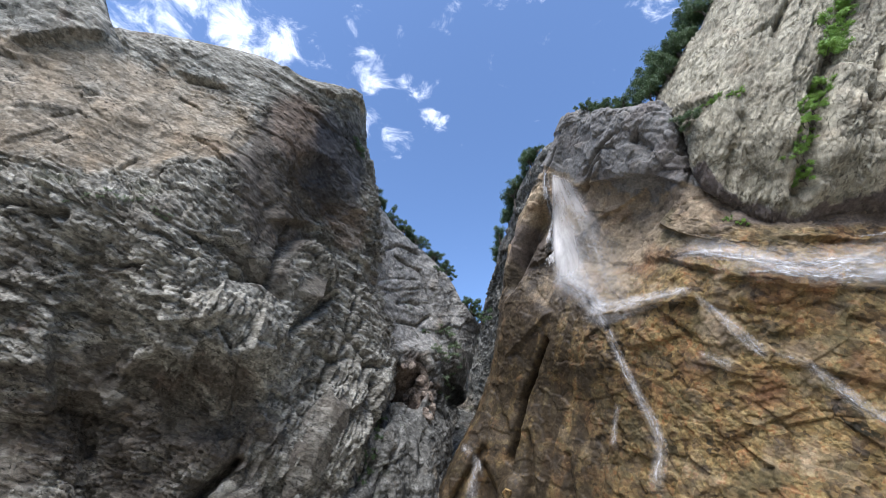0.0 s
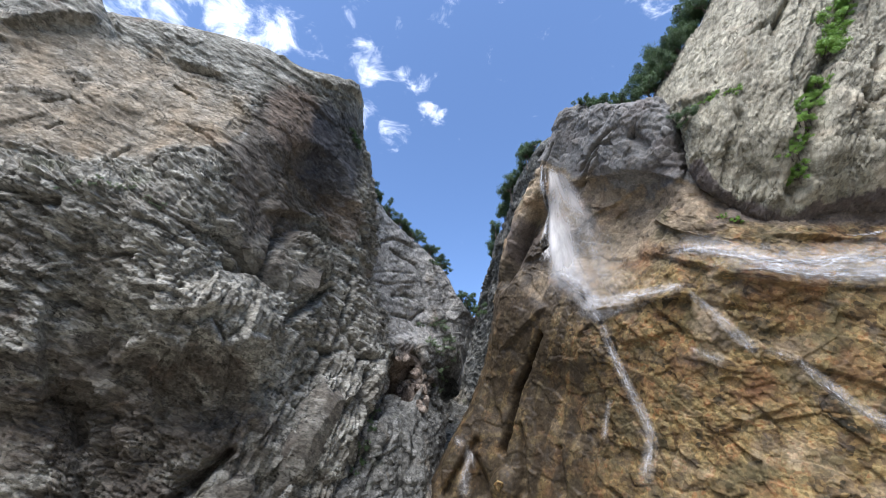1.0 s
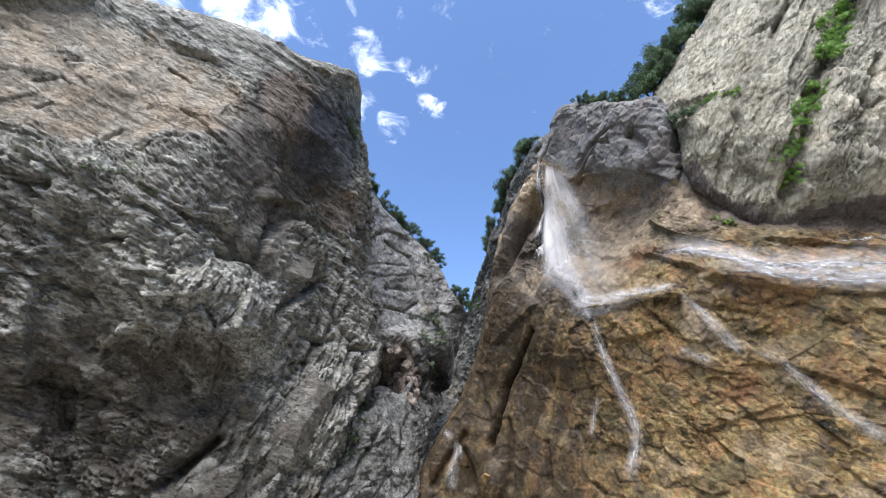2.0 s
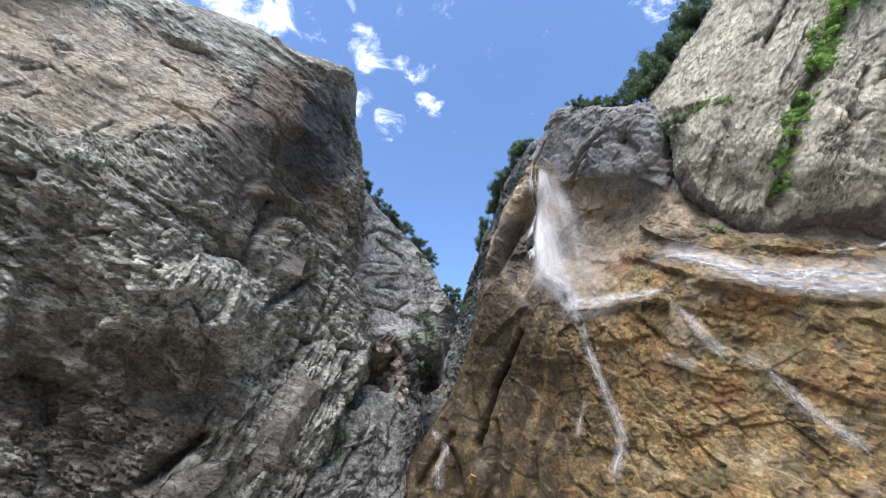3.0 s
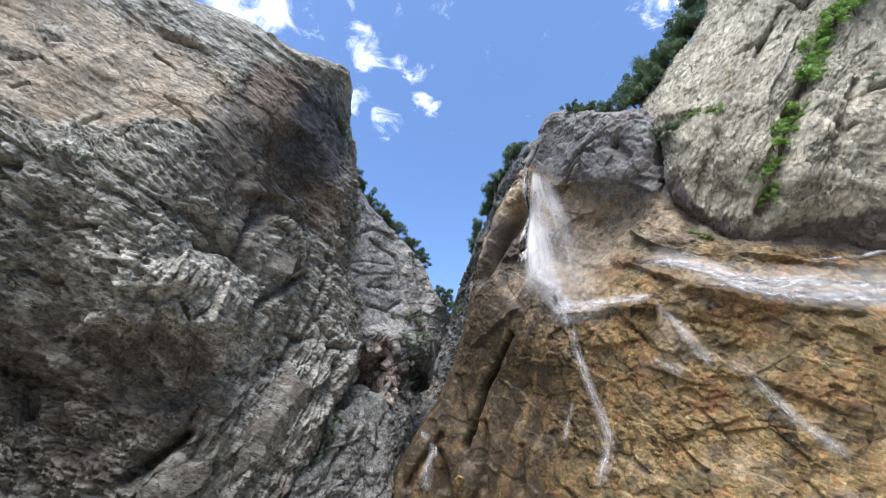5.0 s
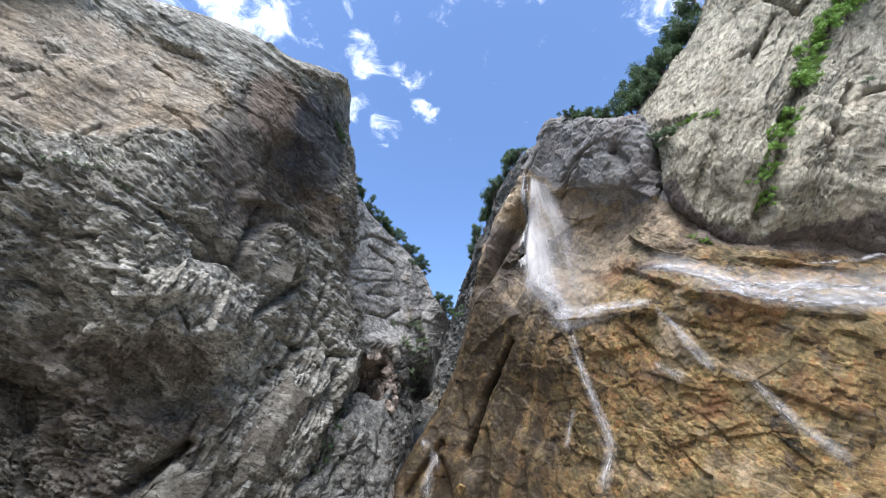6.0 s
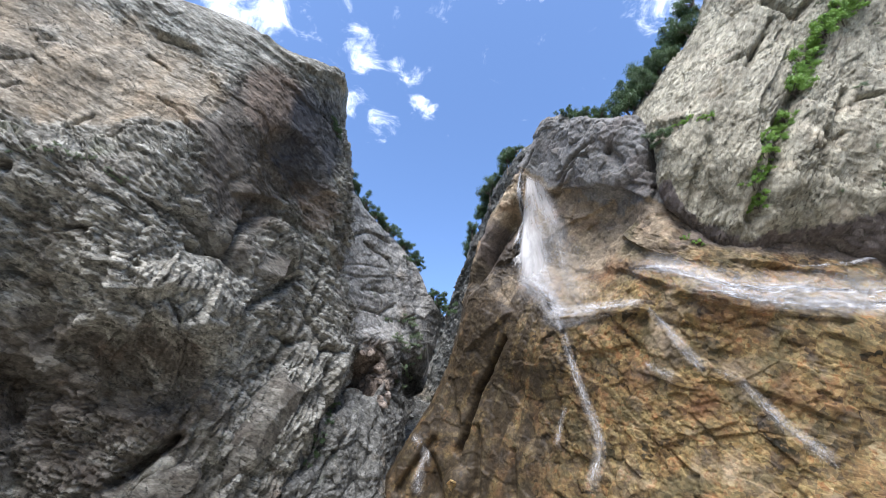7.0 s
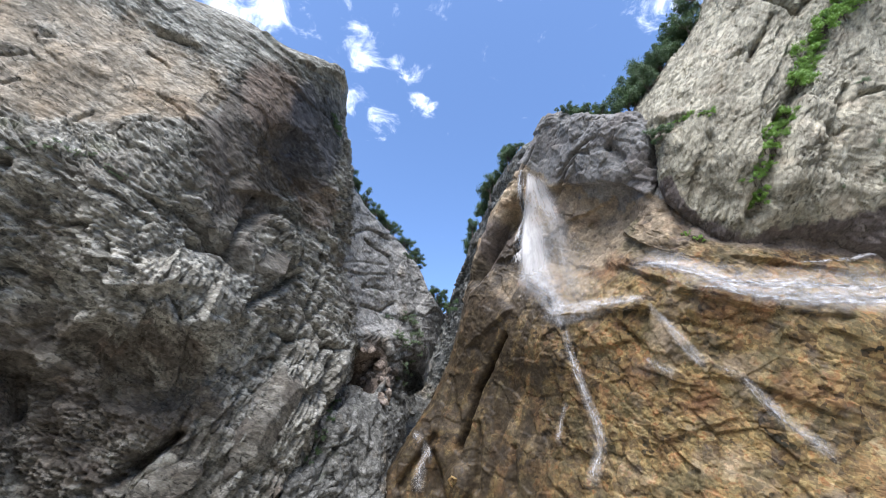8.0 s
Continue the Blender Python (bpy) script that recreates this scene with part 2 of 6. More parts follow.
# the near-black wet tone also stands for shade on the left flank
WET_ROCK = rock_material("wet brown tufa", ((0.02, (0.020, 0.018, 0.009)), (0.17, (0.054, 0.040, 0.019)), (0.32, (0.117, 0.073, 0.030)), (0.45, (0.189, 0.126, 0.048)), (0.56, (0.096, 0.073, 0.031)), (0.68, (0.228, 0.166, 0.070)), (0.8, (0.150, 0.069, 0.023)), (0.95, (0.256, 0.200, 0.102))),
                         (("grey", (0.155, 0.148, 0.135)), ("tan", (0.30, 0.235, 0.158)), ("olive", (0.075, 0.062, 0.03)), ("rust", (0.15, 0.07, 0.032)), ("soot", (0.12, 0.097, 0.083)), ("wet", (0.03, 0.022, 0.013))),
                         wet_rough=0.55, grain=1.0, stretch=(1.0, 1.0, 1.1), turn=(0.25, 0.1, 0), contrast=1.8, speckle=(0.65, 1.35), share=0.42, veins=0.15, relief=0.16, facets=0.25, patch=0.55)
PINK_ROCK = rock_material("pinkish fresh rock", ((0.1, (0.10, 0.078, 0.06)), (0.45, (0.22, 0.172, 0.132)), (0.9, (0.33, 0.275, 0.22))), (("soot", STAIN_SHADE),))
GRAVEL = rock_material("pale gravel", ((0.1, (0.186, 0.175, 0.145)), (0.5, (0.403, 0.380, 0.326)), (0.9, (0.558, 0.532, 0.464))), (("tan", TAN),), grain=2.5)


# ---- cliffs ----
class Lines:
    """The main lines of a cliff, from its rim down to its foot."""

    def __init__(self):
        self.rows = []

    def line(self, *places):
        self.rows.append(places)


def spline_weights(count, lengths, samples):
    """Rows of Catmull-Rom weights over count stations, spaced by the lengths of the spans."""
    lengths = np.array(lengths)
    share = np.maximum(1, np.round(samples * lengths / lengths.sum()).astype(int))
    out = []
    for s in range(count - 1):
        for t in np.arange(share[s]) / share[s]:
            out.append((s, t))
    out.append((count - 2, 1.0))
    w = np.zeros((len(out), count))
    for r, (s, t) in enumerate(out):
        k = (-0.5 * t + t * t - 0.5 * t ** 3, 1 - 2.5 * t * t + 1.5 * t ** 3, 0.5 * t + 2 * t * t - 1.5 * t ** 3, -0.5 * t * t + 0.5 * t ** 3)
        for q, c in zip((s - 1, s, s + 1, s + 2), k):
            w[r, min(max(q, 0), count - 1)] += c
    return w


def grid_mesh(name, p, shape, material, masks):
    nr, nc = shape
    me = bpy.data.meshes.new(name)
    idx = np.arange(nr * nc).reshape(nr, nc)
    quads = np.stack([idx[:-1, :-1], idx[1:, :-1], idx[1:, 1:], idx[:-1, 1:]], -1).reshape(-1, 4)
    me.vertices.add(nr * nc)
    me.vertices.foreach_set("co", p.astype(np.float32).ravel())
    me.loops.add(quads.size)
    me.loops.foreach_set("vertex_index", quads.astype(np.int32).ravel())
    me.polygons.add(len(quads))
    me.polygons.foreach_set("loop_start", np.arange(0, quads.size, 4, dtype=np.int32))
    me.polygons.foreach_set("use_smooth", np.ones(len(quads), dtype=bool))
    me.update()
    me.validate()
    for key, values in masks.items():
        a = me.attributes.new(key, "FLOAT", "POINT")
        a.data.foreach_set("value", values.astype(np.float32))
    me.materials.append(material)
    return me


def cliff(name, lines, back, size, relief, paint, material, label, coarse=(1, 1)):
    """A cliff lofted over its main lines, its top carried back by the given steps, then broken up by relief(p) along its normal."""
    front = np.array(lines.rows, dtype=float)
    rows = [front[0] + np.array(step) for step in reversed(back)]
    ctrl = np.concatenate([np.array(rows), front]) if rows else front
    across = np.linalg.norm(np.diff(front, axis=1), axis=2).mean(0)
    across[0], across[-1] = across[0] * coarse[0], across[-1] * coarse[1]   # the outer strips need fewer faces
    down = np.concatenate([np.full(len(rows), 3.0), np.linalg.norm(np.diff(front, axis=0), axis=2).mean(1)])
    wr, wc = spline_weights(len(ctrl), down, size[0]), spline_weights(ctrl.shape[1], across, size[1])
    p = np.einsum("ri,ijx,cj->rcx", wr, ctrl, wc)
    shape = p.shape[:2]
    n = np.cross(np.gradient(p, axis=0), np.gradient(p, axis=1)).reshape(-1, 3)
    n /= np.linalg.norm(n, axis=1, keepdims=True) + 1e-9
    p = p.reshape(-1, 3)
    d, cavity = relief(p, n)
    q = p + n * d[:, None]
    masks = paint(p, d, cavity)
    ob = new(name, grid_mesh(name, q, shape, material, masks))
    tagged(ob, label, "cliff", kind="structure")
    return ob


def beds(p, axis, spacing, seed, wander=1.2):
    """Bedding: each bed slopes outwards and ends in an undercut. 0 to 1."""
    a = np.array(axis) / np.linalg.norm(axis)
    s = (p @ a) / spacing + wander * fractal(p / (spacing * 3.5), 3, seed)
    k = np.floor(s)
    thick = chance(k.astype(np.int64), np.zeros(len(k), np.int64), np.zeros(len(k), np.int64), seed)
    return np.minimum(1 - (s - k), (s - k) / 0.12) * (0.3 + thick)


def crag(p, seed, big=1.0, mid=0.55, small=0.16, cell=4.0, bed=(0.25, 0.1, 1.0), steps=0.6, other=None, share=None, slab=None, grooves=0.5, flat=0.6):
    """Limestone relief: swells, jointed slabs, bedding and rubble. Where share nears 1 the bedding turns to the other way."""
    warp = np.stack([fractal(p / 5.0, 3, seed + 40), fractal(p / 5.0, 3, seed + 50), fractal(p / 5.0, 3, seed + 60)], 1)
    q = p + 0.9 * warp
    axis = np.array(bed) / np.linalg.norm(bed)
    stretched = q + flat * (q @ axis)[:, None] * axis
    if slab is not None:
        slab = np.array(slab) / np.linalg.norm(slab)
        stretched = stretched - 0.62 * (q @ slab)[:, None] * slab
    d = big * 1.6 * fractal(p / 11.0, 3, seed)
    h1, j1 = blocks(stretched / cell, seed + 7, 0.9)
    h2, j2 = blocks(stretched / (cell * 0.36), seed + 17, 1.0)
    h3, j3 = blocks(stretched / (cell * 0.14), seed + 27, 1.0)
    h4, j4 = blocks(stretched / (cell * 0.07) + 0.5 * warp, seed + 37, 1.2)
    rough = np.clip(0.7 + 2.2 * fractal(p / 7.0, 3, seed + 70), 0.1, 1.7)
    rough2 = np.clip(0.7 + 2.2 * fractal(p / 4.0, 3, seed + 75), 0.1, 1.7)
    d += mid * 1.3 * h1 + mid * 0.6 * h2 * rough + small * 1.5 * h3 * rough2 + small * 0.75 * h4 * rough
    d -= grooves * mid * np.clip(1 - j1 / 0.05, 0, 1) * rough2
    d -= 0.55 * grooves * mid * np.clip(1 - j2 / 0.1, 0, 1) * rough
    layers = beds(q, bed, 2.6, seed + 90) - 0.35 + (beds(q, bed, 0.95, seed + 93) - 0.35) * 0.4 * rough
    if other is not None:
        layers = layers * (1 - share) + share * (beds(q, other, 2.2, seed + 95) - 0.35 + (beds(q, other, 0.9, seed + 97) - 0.35) * 0.4 * rough)
    d += steps * rough2 * layers
    d += small * 2.2 * fractal(q / 1.5, 4, seed + 80, 0.6)
    return d, np.minimum(j1, j2 * 0.4)


class Marks:
    """The broken edges, cracks and swellings of one cliff."""

    def __init__(self):
        self.lips, self.gashes, self.swells = [], [], []

    def lip(self, a, b, c, out, reach):
        """An edge from a to b; the rock on c's side stands out by that much and falls back over the reach."""
        self.lips.append((a, b, c, out, reach))

    def gash(self, a, b, width, depth):
        self.gashes.append((a, b, width, depth))

    def crack(self, width, depth, *places):
        """A crack that runs through several places."""
        for a, b in zip(places, places[1:]):
            self.gash(a, b, width, depth)

    def edge(self, c, out, reach, *places):
        """A broken edge through several places; the rock on c's side stands out."""
        for a, b in zip(places, places[1:]):
            self.lip(a, b, c, out, reach)

    def swell(self, centre, radii, out):
        self.swells.append((centre, radii, out))

    def apply(self, p, n, seed):
        """The marks lie on the rock, however far it stands out: distances run along the surface."""
        d = np.zeros(len(p))
        q = p + 0.5 * np.stack([fractal(p / 2.4, 4, seed + s, 0.6) for s in (1, 2, 3)], 1)
        ledge = np.zeros(len(p))
        for a, b, c, out, reach in self.lips:
            a, b, c = np.array(a), np.array(b), np.array(c)
            run = b - a
            size = np.linalg.norm(run)
            run = run / size
            low, high = np.minimum(a, b) - 4 * reach - 2, np.maximum(a, b) + 4 * reach + 2
            near = np.all((p > low) & (p < high), axis=1)
            r = q[near] - a
            off = (r * n[near]).sum(1)
            r = r - off[:, None] * n[near]
            s = r @ run
            side = (c - a) - ((c - a) @ run) * run
            side /= np.linalg.norm(side)
            up = (r - s[:, None] * run) @ side
            ends = np.clip(1 - np.maximum(-s, s - size) / (0.35 * reach + 0.4), 0, 1)
            ends = ends * ends * (3 - 2 * ends)
            ledge[near] = np.maximum(ledge[near], out * np.clip(up / 0.22, 0, 1) * np.exp(-np.maximum(up, 0) / reach) * ends * np.exp(-(off / 2.2) ** 2))
        d += ledge
        for a, b, width, depth in self.gashes:
            a, b = np.array(a), np.array(b)
            low, high = np.minimum(a, b) - 4 * width - 2, np.maximum(a, b) + 4 * width + 2
            near = np.all((p > low) & (p < high), axis=1)
            run = b - a
            r = q[near] - a
            s = np.clip((r @ run) / (run @ run), 0, 1)
            r = r - s[:, None] * run
            off = (r * n[near]).sum(1)
            r = r - off[:, None] * n[near]
            away_q = np.linalg.norm(r, axis=1) / width
            d[near] -= depth * np.exp(-away_q ** 2 * 1.4 - (off / 2.5) ** 2)
        for c, radii, out in self.swells:
            r = np.linalg.norm((q - np.array(c)) / np.array(radii), axis=1)
            k = np.clip(1 - r * r, 0, 1)
            d += out * np.sqrt(k) * np.clip(k * 4, 0, 1)
        return d


LEFT_CLIFF = Lines()
LEFT_CLIFF.line((-79.8, 11.4, 65.5), (-55.4, 18.6, 60.4), (-45.3, 21.9, 59.2), (-44.1, 25.6, 55.7), (-37.0, 27.0, 55.5), (-25.8, 30.7, 57.1), (-22.0, 34.2, 57.3), (-15.3, 37.3, 58.2), (-15.3, 42.0, 63.7))
LEFT_CLIFF.line((-72.9, 20.5, 45.6), (-49.7, 24.0, 44.0), (-39.7, 26.2, 44.3), (-37.1, 27.5, 45.2), (-34.2, 28.8, 46.0), (-26.5, 30.7, 48.4), (-21.1, 33.1, 51.1), (-13.6, 38.6, 58.0), (-14.8, 45.9, 65.1))
LEFT_CLIFF.line((-66.0, 25.1, 32.0), (-45.2, 27.8, 31.7), (-37.5, 28.8, 31.9), (-34.9, 29.8, 31.9), (-32.1, 30.7, 31.8), (-26.3, 31.4, 39.6), (-21.1, 34.1, 42.8), (-13.6, 41.7, 51.9), (-14.5, 49.7, 59.7))
LEFT_CLIFF.line((-60.8, 25.5, 26.3), (-41.8, 27.4, 27.0), (-34.7, 28.3, 27.5), (-31.9, 29.2, 27.0), (-28.9, 30.1, 26.5), (-24.0, 32.7, 32.4), (-21.1, 37.7, 37.6), (-12.4, 44.8, 45.7), (-12.7, 53.8, 53.7))
LEFT_CLIFF.line((-60.8, 29.8, 20.1), (-41.8, 32.1, 20.2), (-34.7, 32.0, 22.1), (-30.6, 32.0, 22.1), (-26.5, 32.0, 22.1), (-22.2, 38.4, 27.0), (-18.4, 45.7, 35.7), (-11.5, 48.2, 40.9), (-11.6, 56.2, 46.8))
LEFT_CLIFF.line((-60.8, 34.4, 13.4), (-41.8, 36.4, 14.1), (-35.6, 38.4, 14.8), (-30.0, 36.8, 15.7), (-24.5, 35.3, 16.5), (-19.2, 39.7, 19.0), (-16.0, 47.7, 24.1), (-11.6, 53.1, 30.4), (-10.5, 61.9, 35.2))
LEFT_CLIFF.line((-60.8, 38.5, 7.7), (-41.8, 40.7, 8.0), (-36.6, 43.3, 9.5), (-32.6, 43.4, 10.3), (-28.6, 43.4, 11.1), (-21.2, 45.1, 13.9), (-15.0, 51.0, 17.7), (-8.1, 56.1, 20.9), (-7.5, 65.5, 23.2))
LEFT_CLIFF.line((-57.3, 41.2, 0.3), (-39.6, 43.7, 0.2), (-34.3, 45.9, 1.5), (-30.8, 46.3, 2.1), (-27.2, 46.7, 2.8), (-20.7, 47.9, 3.8), (-14.7, 53.0, 5.2), (-10.6, 56.1, 10.4), (-10.3, 67.0, 10.6))
LEFT_CLIFF.line((-52.1, 45.9, -11.6), (-36.2, 48.9, -12.5), (-31.1, 50.6, -11.4), (-28.2, 51.4, -10.7), (-25.1, 52.1, -10.0), (-19.9, 53.4, -8.4), (-16.0, 58.0, -8.0), (-13.1, 59.4, -1.4), (-13.2, 71.8, -3.2))

FAR_LEFT_CLIFF = Lines()
FAR_LEFT_CLIFF.line((-24.5, 53.4, 57.8), (-13.4, 53.7, 50.5), (-9.2, 59.8, 48.7), (-2.8, 68.1, 47.3), (1.9, 71.8, 43.3), (5.0, 74.9, 38.5), (8.6, 82.4, 38.4))
FAR_LEFT_CLIFF.line((-22.6, 56.1, 43.5), (-13.1, 56.2, 39.9), (-9.6, 59.9, 39.9), (-4.3, 66.8, 40.4), (0.7, 72.3, 37.6), (4.5, 75.3, 34.9), (7.9, 82.2, 35.7))
FAR_LEFT_CLIFF.line((-20.4, 59.5, 31.7), (-11.9, 58.7, 29.3), (-8.1, 62.6, 29.0), (-4.0, 67.9, 30.2), (-0.4, 71.5, 30.7), (3.7, 75.7, 30.0), (6.7, 82.2, 31.1))
FAR_LEFT_CLIFF.line((-18.2, 61.0, 22.6), (-9.6, 59.8, 22.6), (-7.6, 62.0, 22.9), (-4.7, 64.7, 24.3), (-1.8, 66.8, 24.2), (1.3, 74.0, 24.9), (5.5, 84.1, 26.9))
FAR_LEFT_CLIFF.line((-17.6, 62.0, 17.7), (-11.4, 61.7, 16.3), (-8.3, 67.2, 19.0), (-4.9, 70.7, 20.9), (-2.0, 66.1, 18.7), (1.4, 82.0, 22.4), (4.8, 88.2, 22.7))
FAR_LEFT_CLIFF.line((-18.3, 58.0, 9.4), (-10.8, 57.6, 10.0), (-8.1, 58.7, 11.9), (-5.7, 61.5, 13.2), (-3.1, 61.3, 12.4), (-0.6, 65.4, 13.2), (1.7, 75.1, 14.4))
FAR_LEFT_CLIFF.line((-18.8, 55.1, 3.0), (-11.1, 56.0, 3.6), (-8.4, 58.3, 3.7), (-5.4, 60.3, 4.4), (-3.0, 60.0, 4.4), (-0.9, 62.0, 4.6), (0.8, 71.2, 5.0))
FAR_LEFT_CLIFF.line((-18.3, 53.4, -8.4), (-10.3, 54.8, -8.7), (-7.7, 56.2, -8.9), (-5.1, 59.0, -9.5), (-2.7, 59.4, -9.6), (-0.4, 60.5, -9.7), (1.3, 67.7, -11.1))

RIGHT_WALL = Lines()
RIGHT_WALL.line((25.9, 48.5, 64.8), (18.2, 37.8, 52.2), (19.5, 34.0, 48.9), (22.3, 30.2, 43.9), (26.3, 28.2, 41.5), (29.9, 31.2, 35.4), (36.4, 31.2, 28.5), (45.2, 28.5, 30.6), (57.9, 23.8, 30.4))
RIGHT_WALL.line((23.7, 52.8, 58.7), (15.8, 42.4, 47.5), (17.8, 39.6, 44.5), (22.1, 34.7, 39.2), (25.3, 32.0, 35.3), (27.9, 30.7, 30.1), (33.7, 29.8, 25.3), (42.4, 27.7, 27.4), (54.7, 24.7, 25.6))
RIGHT_WALL.line((20.9, 56.5, 53.4), (13.5, 45.4, 43.1), (17.8, 42.9, 39.7), (22.7, 39.2, 35.5), (25.9, 35.4, 32.2), (27.3, 30.6, 25.9), (33.1, 29.7, 24.2), (41.3, 28.5, 24.5), (53.1, 26.5, 21.3))
RIGHT_WALL.line((16.4, 64.2, 46.0), (10.4, 51.0, 36.9), (16.2, 46.3, 33.1), (22.5, 41.7, 30.9), (25.1, 36.0, 26.9), (27.7, 31.1, 23.4), (32.6, 29.3, 21.6), (39.6, 28.6, 21.7), (49.9, 26.4, 18.0))
RIGHT_WALL.line((14.7, 69.0, 39.1), (9.3, 54.0, 30.9), (14.9, 47.3, 28.2), (20.5, 42.5, 24.7), (23.7, 35.5, 21.5), (26.8, 31.2, 19.7), (31.2, 29.1, 18.5), (36.7, 28.2, 18.0), (46.7, 26.6, 14.2))
RIGHT_WALL.line((13.0, 74.8, 30.8), (8.3, 58.5, 24.4), (13.1, 51.3, 20.8), (18.0, 45.1, 19.2), (23.0, 38.5, 16.6), (26.3, 33.9, 14.8), (30.9, 31.4, 13.8), (35.4, 30.0, 13.3), (46.7, 29.0, 10.7))
RIGHT_WALL.line((10.0, 78.5, 21.9), (6.0, 62.0, 17.7), (11.2, 57.3, 15.7), (17.6, 49.6, 13.8), (22.6, 41.2, 11.7), (26.2, 36.3, 10.0), (30.3, 33.6, 9.4), (33.9, 31.5, 8.9), (45.1, 30.8, 6.5))
RIGHT_WALL.line((4.6, 79.9, 9.6), (0.8, 63.9, 8.0), (7.7, 60.5, 7.7), (16.3, 52.5, 6.9), (21.8, 43.6, 6.0), (25.5, 37.6, 5.4), (29.4, 34.9, 5.1), (33.6, 32.6, 4.9), (41.2, 29.0, 3.0))
RIGHT_WALL.line((1.5, 80.2, 2.1), (-1.6, 64.4, 2.0), (6.3, 62.8, 0.8), (15.0, 54.9, -0.1), (20.8, 45.6, 0.2), (24.6, 39.1, 0.4), (28.5, 36.0, 0.5), (32.3, 33.5, 0.5), (39.4, 28.8, -0.3))
RIGHT_WALL.line((-1.9, 77.2, -14.6), (-3.7, 62.9, -11.6), (4.0, 60.8, -12.0), (12.6, 54.1, -11.2), (18.3, 47.4, -10.2), (22.0, 41.9, -9.4), (25.7, 39.3, -9.2), (28.9, 36.7, -9.0), (35.1, 31.4, -8.4))

UPPER_CLIFF = Lines()
UPPER_CLIFF.line((53.9, 13.6, 97.2), (41.0, 11.1, 79.8), (43.5, 10.1, 72.6), (47.5, 9.5, 68.2), (60.7, 9.5, 68.2), (83.5, 9.1, 65.3))
UPPER_CLIFF.line((49.1, 28.9, 75.4), (37.2, 23.9, 61.7), (38.4, 20.6, 54.1), (42.2, 19.3, 50.8), (49.4, 18.4, 48.6), (72.1, 16.6, 44.1))
UPPER_CLIFF.line((42.1, 33.8, 64.8), (31.0, 27.4, 51.4), (32.7, 23.3, 45.1), (38.2, 21.3, 42.6), (44.8, 20.3, 40.6), (64.5, 18.0, 35.2))
UPPER_CLIFF.line((36.3, 37.4, 56.3), (27.1, 30.2, 45.7), (29.2, 25.3, 39.6), (34.6, 23.2, 36.5), (42.5, 22.3, 35.1), (60.7, 19.6, 29.4))
UPPER_CLIFF.line((34.7, 35.3, 45.4), (26.4, 27.6, 36.5), (29.2, 25.5, 33.7), (33.3, 24.5, 32.0), (41.4, 24.2, 31.6), (58.8, 20.8, 26.0))
UPPER_CLIFF.line((33.2, 35.1, 38.6), (26.2, 28.9, 32.1), (30.1, 27.7, 30.0), (33.4, 26.6, 28.1), (40.8, 25.3, 29.0), (56.9, 21.6, 23.1))
UPPER_CLIFF.line((34.5, 37.2, 35.7), (28.4, 30.8, 30.2), (30.9, 30.5, 26.4), (34.6, 30.2, 24.7), (42.5, 29.3, 25.3), (57.9, 25.0, 19.1))
UPPER_CLIFF.line((39.2, 41.9, 39.4), (35.0, 37.6, 35.1), (36.9, 36.0, 30.3), (40.3, 35.1, 28.1), (49.7, 34.6, 29.0), (72.1, 31.7, 22.5))

FAR_RIGHT_CLIFF = Lines()
FAR_RIGHT_CLIFF.line((20.9, 47.6, 59.1), (18.8, 51.0, 59.6), (16.6, 56.8, 58.2), (14.8, 65.7, 56.0), (13.4, 76.0, 53.4), (12.0, 86.7, 50.3), (10.6, 100.4, 46.5))
FAR_RIGHT_CLIFF.line((22.4, 52.4, 52.3), (19.8, 55.0, 52.0), (17.0, 61.2, 50.1), (15.3, 69.4, 48.9), (13.6, 79.0, 47.5), (12.2, 88.7, 45.8), (9.9, 101.3, 43.5))
FAR_RIGHT_CLIFF.line((23.5, 58.3, 43.8), (20.9, 61.2, 43.3), (17.5, 67.7, 40.9), (15.9, 75.7, 40.0), (13.8, 83.3, 39.5), (12.3, 91.8, 39.6), (9.3, 102.5, 40.0))
FAR_RIGHT_CLIFF.line((24.1, 70.3, 30.1), (21.5, 73.5, 29.1), (18.0, 79.4, 27.7), (16.1, 85.0, 28.4), (13.3, 91.8, 29.2), (10.7, 99.2, 30.7), (7.7, 106.8, 32.2))
FAR_RIGHT_CLIFF.line((24.8, 84.8, 13.0), (22.0, 87.0, 13.3), (18.4, 91.5, 13.9), (16.2, 96.0, 14.5), (13.3, 101.6, 15.2), (9.1, 107.1, 16.0), (4.5, 111.6, 16.6))

GORGE_END = Lines()
GORGE_END.line((-0.6, 102.8, 50.1), (5.8, 103.9, 48.5), (10.7, 104.4, 47.7), (15.5, 103.9, 48.5), (23.6, 102.8, 50.1))
GORGE_END.line((-0.6, 107.4, 41.8), (5.7, 106.8, 40.8), (10.5, 107.3, 40.1), (15.2, 107.3, 40.1), (23.4, 107.4, 41.8))
GORGE_END.line((-2.2, 111.8, 33.6), (4.6, 105.7, 31.9), (9.3, 107.8, 32.5), (14.9, 109.8, 33.1), (23.2, 111.8, 33.6))
GORGE_END.line((-3.5, 106.6, 23.6), (3.7, 104.5, 23.2), (7.9, 104.5, 23.2), (13.8, 106.6, 23.6), (21.9, 110.9, 24.5))
GORGE_END.line((-5.3, 95.8, 11.2), (0.7, 91.3, 10.7), (5.3, 91.3, 10.7), (11.6, 95.8, 11.2), (18.5, 100.4, 11.6))
GORGE_END.line((-5.5, 81.8, -10.7), (-0.3, 76.4, -9.9), (3.7, 76.4, -9.9), (8.3, 81.8, -10.7), (13.5, 87.3, -11.5))

